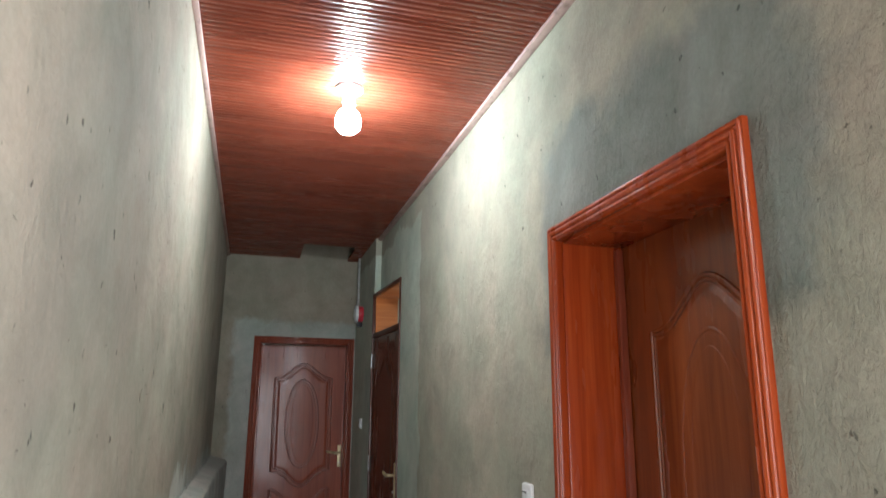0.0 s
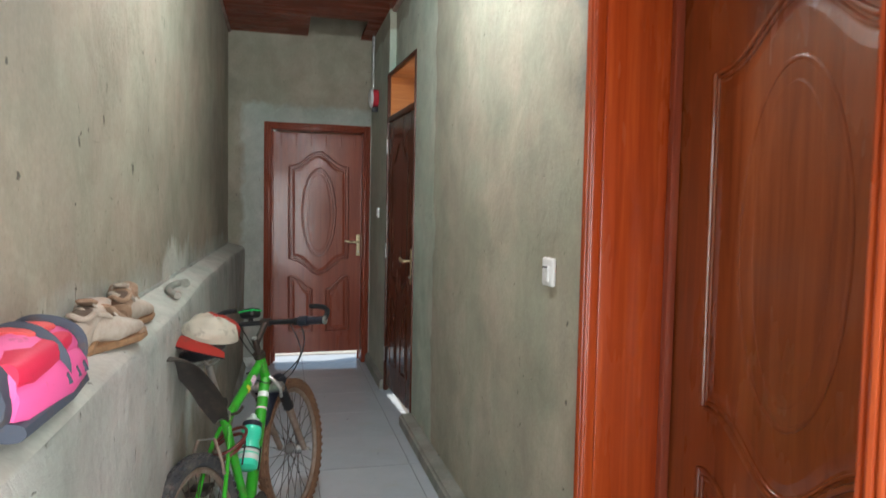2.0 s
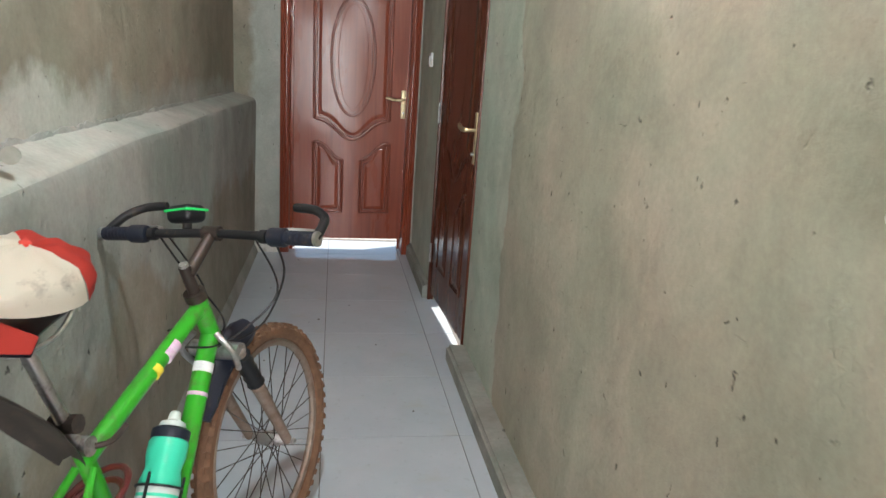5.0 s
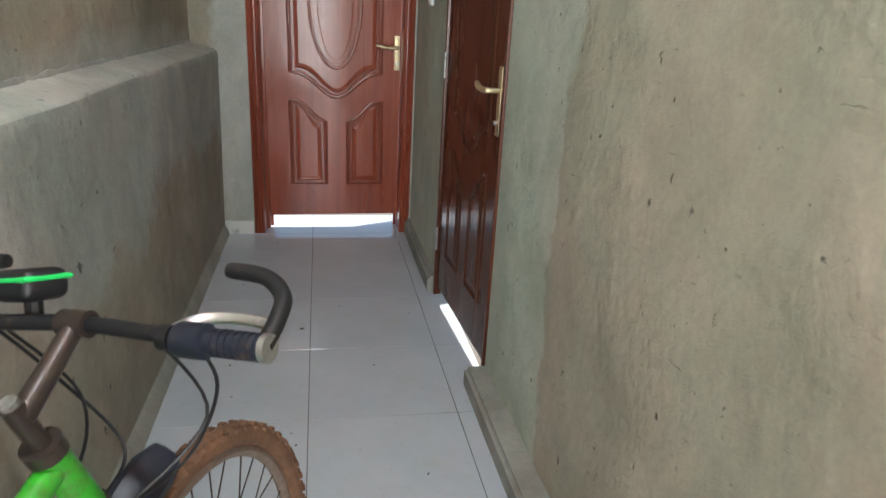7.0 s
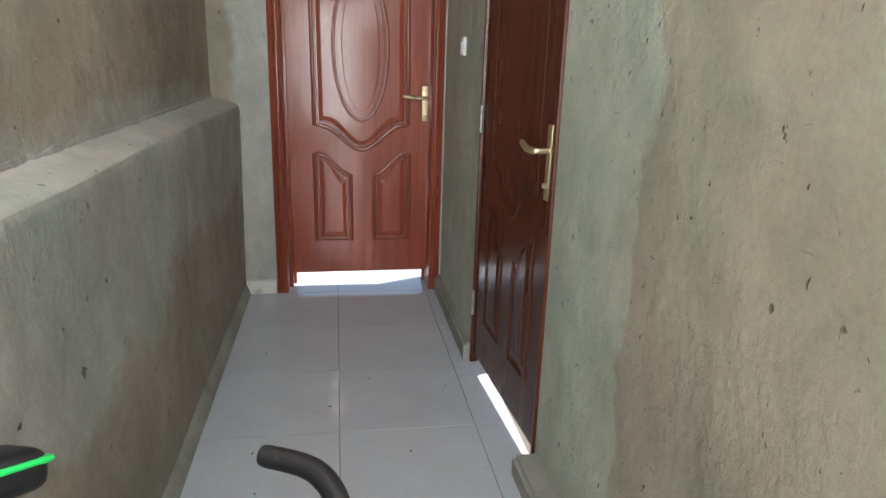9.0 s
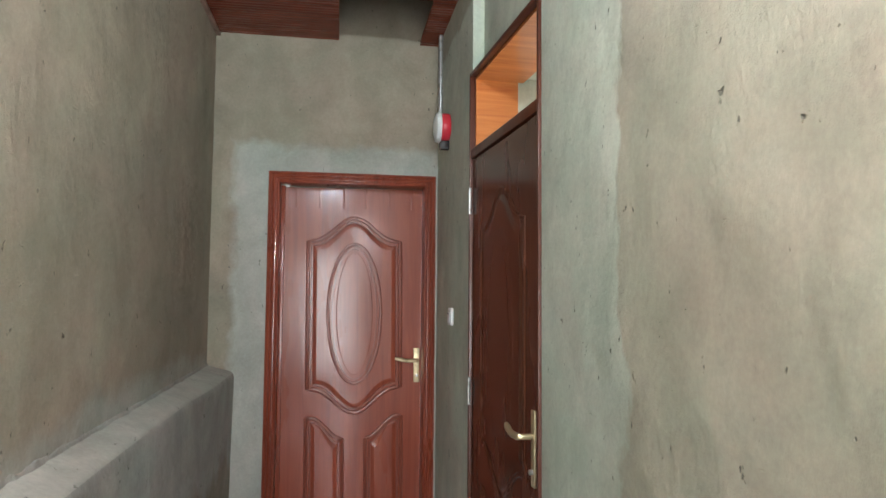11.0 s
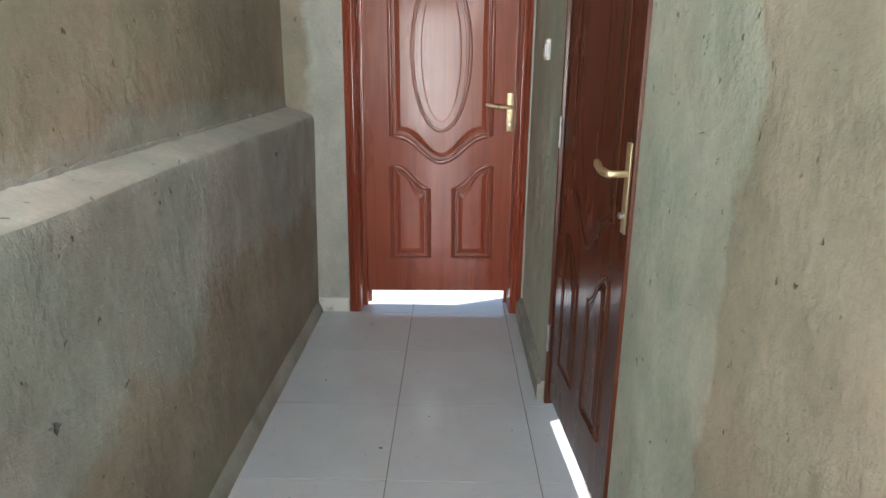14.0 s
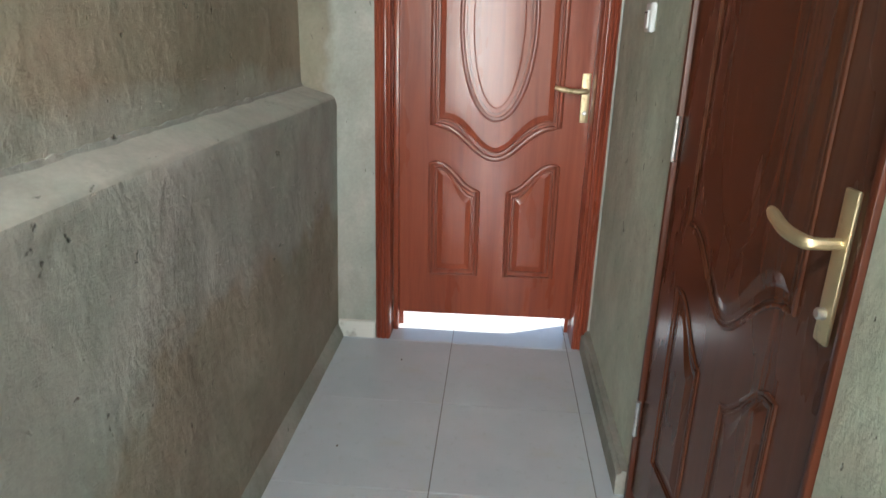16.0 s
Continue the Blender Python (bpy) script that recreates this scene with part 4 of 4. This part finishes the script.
for name, mat, dz, label in (("visor", CAP_RED, 0.0, "curved red visor"), ("visor_lining", CAP_DARK, -0.005, "dark lining under the visor")):
    bm = bmesh.new()
    rows = []
    for i in range(9):
        f = i / 8
        rows.append([bm.verts.new(((0.072 + 0.076 * f * (1 - 0.25 * abs(u) ** 2.5)) * math.cos(radians(64 * u)) * 1.1 + 0.01, (0.088 + 0.02 * f) * math.sin(radians(70 * u)), dz + 0.006 - 0.028 * u * u - 0.006 * f)) for u in (k / 8 - 1 for k in range(17))])
    for p, q in zip(rows, rows[1:]):
        for j in range(16):
            bm.faces.new((p[j], p[j + 1], q[j + 1], q[j]))
    bmesh.ops.solidify(bm, geom=bm.faces[:], thickness=0.003)
    bmesh.ops.recalc_face_normals(bm, faces=bm.faces)
    part(name, bm, mat, cap, label)
part("button", lathe([(0.008, 0), (0.008, 0.004), (0.004, 0.007)], 10, (0, 0, 0.064)), CAP_RED, cap)


# ---------- things on the ledge ----------
def blob(stations, sides=20, power=0.8, lump=0.0, seed=0.0):
    """A soft body along x: stations of (x, half width, half height, centre z)."""
    bm = bmesh.new()
    rings = []
    for x, hw, hh, cz in stations:
        ring = []
        for j in range(sides):
            t = 2 * math.pi * j / sides
            cy, sz = math.cos(t), math.sin(t)
            p = Vector((x, hw * math.copysign(abs(cy) ** power, cy), cz + hh * math.copysign(abs(sz) ** power, sz)))
            ring.append(bm.verts.new(p + Vector((0, cy, sz)) * lump * noise.noise(p * 14 + Vector((seed, 0, 0)))))
        rings.append(ring)
    for p, q in zip(rings, rings[1:]):
        for j in range(sides):
            bm.faces.new((p[j], p[(j + 1) % sides], q[(j + 1) % sides], q[j]))
    bm.faces.new(rings[0][::-1]), bm.faces.new(rings[-1])
    bmesh.ops.recalc_face_normals(bm, faces=bm.faces)
    return bm


def shoe(m, label, upper_mat, tongue_mat, flip=1):
    """A low sneaker along x, toe forwards."""
    s = tagged(new("sneaker"), label, "shoe", "sneakers on the ledge")
    s.matrix_basis = m @ Matrix.Diagonal((0.80, 0.84, 0.84, 1))
    sole = blob([(-0.132, 0.020, 0.010, 0.013), (-0.12, 0.031, 0.013, 0.013), (-0.06, 0.031, 0.013, 0.013), (0.0, 0.034, 0.012, 0.013), (0.07, 0.044, 0.012, 0.014), (0.12, 0.036, 0.012, 0.018), (0.145, 0.014, 0.008, 0.024)], 16, 0.55, 0.004, 3)
    part("sole", sole, SHOE_SOLE, s, "mud-caked sole")
    part("upper", blob([(-0.13, 0.018, 0.028, 0.055), (-0.118, 0.028, 0.038, 0.060), (-0.07, 0.030, 0.036, 0.058), (-0.02, 0.033, 0.034, 0.054), (0.04, 0.039, 0.028, 0.046), (0.09, 0.040, 0.022, 0.040), (0.125, 0.028, 0.016, 0.036), (0.14, 0.010, 0.008, 0.032)], 18, 0.8, 0.018, m.translation.y * 9), upper_mat, s)
    part("collar", tube([(-0.07 + 0.052 * math.cos(t), 0.029 * math.sin(t), 0.092 + 0.020 * math.cos(t + math.pi) + 0.006 * math.sin(3 * t)) for t in (2 * math.pi * i / 24 for i in range(24))], 0.0075, 8, closed=True), upper_mat, s, "padded collar")
    # solid dark blob on the upper stands for shade inside the shoe
    part("opening", blob([(-0.112, 0.010, 0.004, 0.100), (-0.10, 0.021, 0.006, 0.101), (-0.07, 0.025, 0.007, 0.098), (-0.04, 0.021, 0.006, 0.092), (-0.028, 0.010, 0.004, 0.090)], 14, 0.9), MUD, s, "dark fill for the shaded opening")
    part("tongue", blob([(-0.034, 0.018, 0.004, 0.116), (-0.022, 0.024, 0.007, 0.108), (-0.005, 0.023, 0.008, 0.094), (0.03, 0.022, 0.008, 0.078), (0.06, 0.015, 0.006, 0.066)], 12, 0.8, 0.004), tongue_mat, s)
    for i in range(4):
        x, z = -0.012 + 0.02 * i, 0.098 - 0.011 * i
        part("lace", tube(spline([(x - 0.004, -0.027, z - 0.012), (x, 0.0, z + 0.008), (x + 0.006, 0.027, z - 0.010)], 4), 0.0035, 6), SHOE_WHITE, s)
    part("toe_cap", blob([(0.085, 0.041, 0.016, 0.034), (0.115, 0.034, 0.015, 0.032), (0.138, 0.017, 0.010, 0.030), (0.147, 0.005, 0.004, 0.028)], 16, 0.8), tongue_mat, s)
    return s


TOP = 1.062
shoe(pose(-1.225, -4.13, TOP + 0.004, 0, 0, 80), "soiled white sneaker with a mud-brown toe on the ledge", SHOE_WHITE, SHOE_BROWN)
shoe(pose(-1.245, -4.13, TOP + 0.040, 0, -22, 98), "mud-stained sneaker tipped against the wall", SHOE_BROWN, SHOE_WHITE)
shoe(pose(-1.205, -4.42, TOP + 0.004, 0, 0, 70), "dirty cream sneaker standing at the ledge's edge", SHOE_WHITE, SHOE_BROWN)
shoe(pose(-1.245, -4.44, TOP + 0.038, 0, -20, 94), "soiled sneaker behind the others beside a backpack", SHOE_WHITE, SHOE_BROWN)

hook = tagged(new("bent_pipe"), "short bent grey pipe piece lying on the ledge", "pipe piece")
hook.matrix_basis = pose(-1.205, -3.50, TOP + 0.014)
part("pipe", tube(spline([(0.02, -0.085, 0.0), (-0.012, -0.02, 0.006), (-0.03, 0.05, 0.010), (-0.018, 0.095, 0.020), (0.010, 0.105, 0.026), (0.022, 0.085, 0.026)], 6), 0.0125, 12), SKIRT, hook)
part("rim", tube([(0.021, 0.088, 0.026), (0.024, 0.078, 0.026)], 0.0165, 12), SKIRT, hook)

bag = tagged(new("backpack"), "small pink, crimson and dark slate backpack on the ledge", "backpack")
bag.matrix_basis = pose(-1.212, -4.925, TOP + 0.026, 0, 0, 90) @ Matrix.Diagonal((0.64, 0.62, 0.60, 1))
part("main_body", blob([(-0.30, 0.04, 0.045, 0.08), (-0.27, 0.075, 0.075, 0.085), (-0.15, 0.085, 0.088, 0.09), (0.0, 0.085, 0.088, 0.09), (0.14, 0.08, 0.082, 0.088), (0.20, 0.068, 0.07, 0.08), (0.225, 0.04, 0.04, 0.075)], 24, 0.75, 0.02, 1), BAG_PINK, bag, "bright pink nylon body")
part("front_pocket", blob([(-0.27, 0.03, 0.05, 0.06), (-0.24, 0.05, 0.062, 0.065), (0.0, 0.056, 0.068, 0.068), (0.12, 0.05, 0.058, 0.064), (0.16, 0.028, 0.04, 0.06)], 20, 0.75, 0.018, 5), BAG_PINK, bag, "pink front pocket", m=pose(0, -0.058, -0.010))
part("base_panel", blob([(-0.28, 0.05, 0.02, 0.02), (0.0, 0.062, 0.024, 0.02), (0.17, 0.045, 0.02, 0.022)], 18, 0.7, 0.01, 7), BAG_DARK, bag, "dark slate base panel", m=pose(0, -0.05, -0.012))
part("band", tube([(x, 0.089 * math.cos(t) - 0.002, 0.09 + 0.091 * math.sin(t)) for x, t in ((0.12 + 0.02 * math.sin(3 * t), t) for t in (2 * math.pi * i / 32 for i in range(32)))], 0.02, 8, closed=True, up=(1, 0, 0), flat=0.45), BAG_DARK, bag, "dark slate band")
part("band", tube([(-0.03 + 0.015 * math.sin(2 * t), 0.089 * math.cos(t) - 0.002, 0.09 + 0.091 * math.sin(t)) for t in (2 * math.pi * i / 32 for i in range(32))], 0.024, 8, closed=True, up=(1, 0, 0), flat=0.4), BAG_DARK, bag, "dark slate band")
part("side_pad", blob([(-0.27, 0.035, 0.03, 0.115), (-0.21, 0.05, 0.04, 0.12), (0.0, 0.05, 0.04, 0.12), (0.085, 0.035, 0.03, 0.115)], 16, 0.7, 0.014, 4), BAG_RED, bag, "crimson side pad", m=pose(0, -0.05, 0.01))
part("top_pad", blob([(-0.08, 0.045, 0.012, 0.174), (0.0, 0.05, 0.014, 0.175), (0.08, 0.045, 0.012, 0.170)], 14, 0.8, 0.008, 2), BAG_CORAL, bag, "coral red top pad")
part("carry_strap", tube(spline([(0.19, 0.03, 0.12), (0.235, 0.0, 0.11), (0.225, -0.05, 0.05), (0.17, -0.09, 0.0)], 6), 0.011, 8), BAG_DARK, bag)
for x in (-0.05, 0.02, 0.08):
    part("zip_pull", tube([(x, -0.108, 0.075), (x + 0.012, -0.114, 0.05)], 0.007, 8), BAG_DARK, bag)

part("rear_pad", blob([(-0.33, 0.05, 0.05, 0.075), (-0.31, 0.072, 0.07, 0.08), (-0.27, 0.078, 0.076, 0.082)], 20, 0.75, 0.012, 9), BAG_DARK, bag, "dark slate mesh end panel")

# ---------- flecks of dried mud on the floor ----------
rnd = random.Random(4)
bm = bmesh.new()
for cx, cy, sx, sy, k in ((-0.62, -3.22, 0.09, 0.04, 22), (-0.74, -3.17, 0.05, 0.06, 40), (-0.45, -3.15, 0.10, 0.015, 12), (-0.62, -1.4, 0.3, 0.6, 14)):
    for i in range(k):
        x, y, r = rnd.gauss(cx, sx), rnd.gauss(cy, sy), rnd.uniform(0.0012, 0.004)
        m = Matrix.Translation((x, y, 0.002)) @ Matrix.Rotation(rnd.uniform(0, 6), 4, "Z") @ Matrix.Diagonal((r * rnd.uniform(0.8, 2.4), r, 0.003, 1))
        if -1.05 < x < -0.2:
            bmesh.ops.create_icosphere(bm, subdivisions=1, radius=1, matrix=m)
for i in range(46):                              # a smear left by the front wheel
    f = i / 45
    x, y = -0.755 + 0.105 * f + rnd.gauss(0, 0.006), -3.11 - 0.20 * f * f + rnd.gauss(0, 0.006)
    m = Matrix.Translation((x, y, 0.0015)) @ Matrix.Rotation(-1.0 - 0.5 * f + rnd.gauss(0, 0.3), 4, "Z") @ Matrix.Diagonal((rnd.uniform(0.008, 0.017), rnd.uniform(0.003, 0.007), 0.002, 1))
    bmesh.ops.create_icosphere(bm, subdivisions=1, radius=1, matrix=m)
tagged(part("mud_flecks", bm, MUD), "flecks of dried mud on the tiles", "dirt", "", "stuff")

# ---------- floor tiles ----------
floor = structure(part("floor", boxed((-1.2, BACK, -0.05), (0.24, 0.42, -0.003)), GROUT, smooth=0), "pale grey glossy floor tiles with dark joints", "floor")
columns = ((-1.152, -0.6485), (-0.6455, -0.144), (-0.141, 0.005))
pitch, first = 0.4975, -7.985
made = {}
for c, (x0, x1) in enumerate(columns):
    for r in range(17):
        y0 = first + r * pitch
        y1 = min(y0 + pitch - 0.003, 0.36)
        key = (c, round(y1 - y0, 3))
        if key not in made:
            bm = boxed((0, 0, -0.006), (x1 - x0, y1 - y0, 0.0), 0.0006, 1)
            me = bpy.data.meshes.new("tile")
            bm.to_mesh(me), bm.free()
            me.materials.append(TILE)
            made[key] = me
        tile = new("tile", made[key])
        tile.parent = floor
        tile.location = (x0, y0, 0.0002 * ((r * 7 + c * 3) % 3))
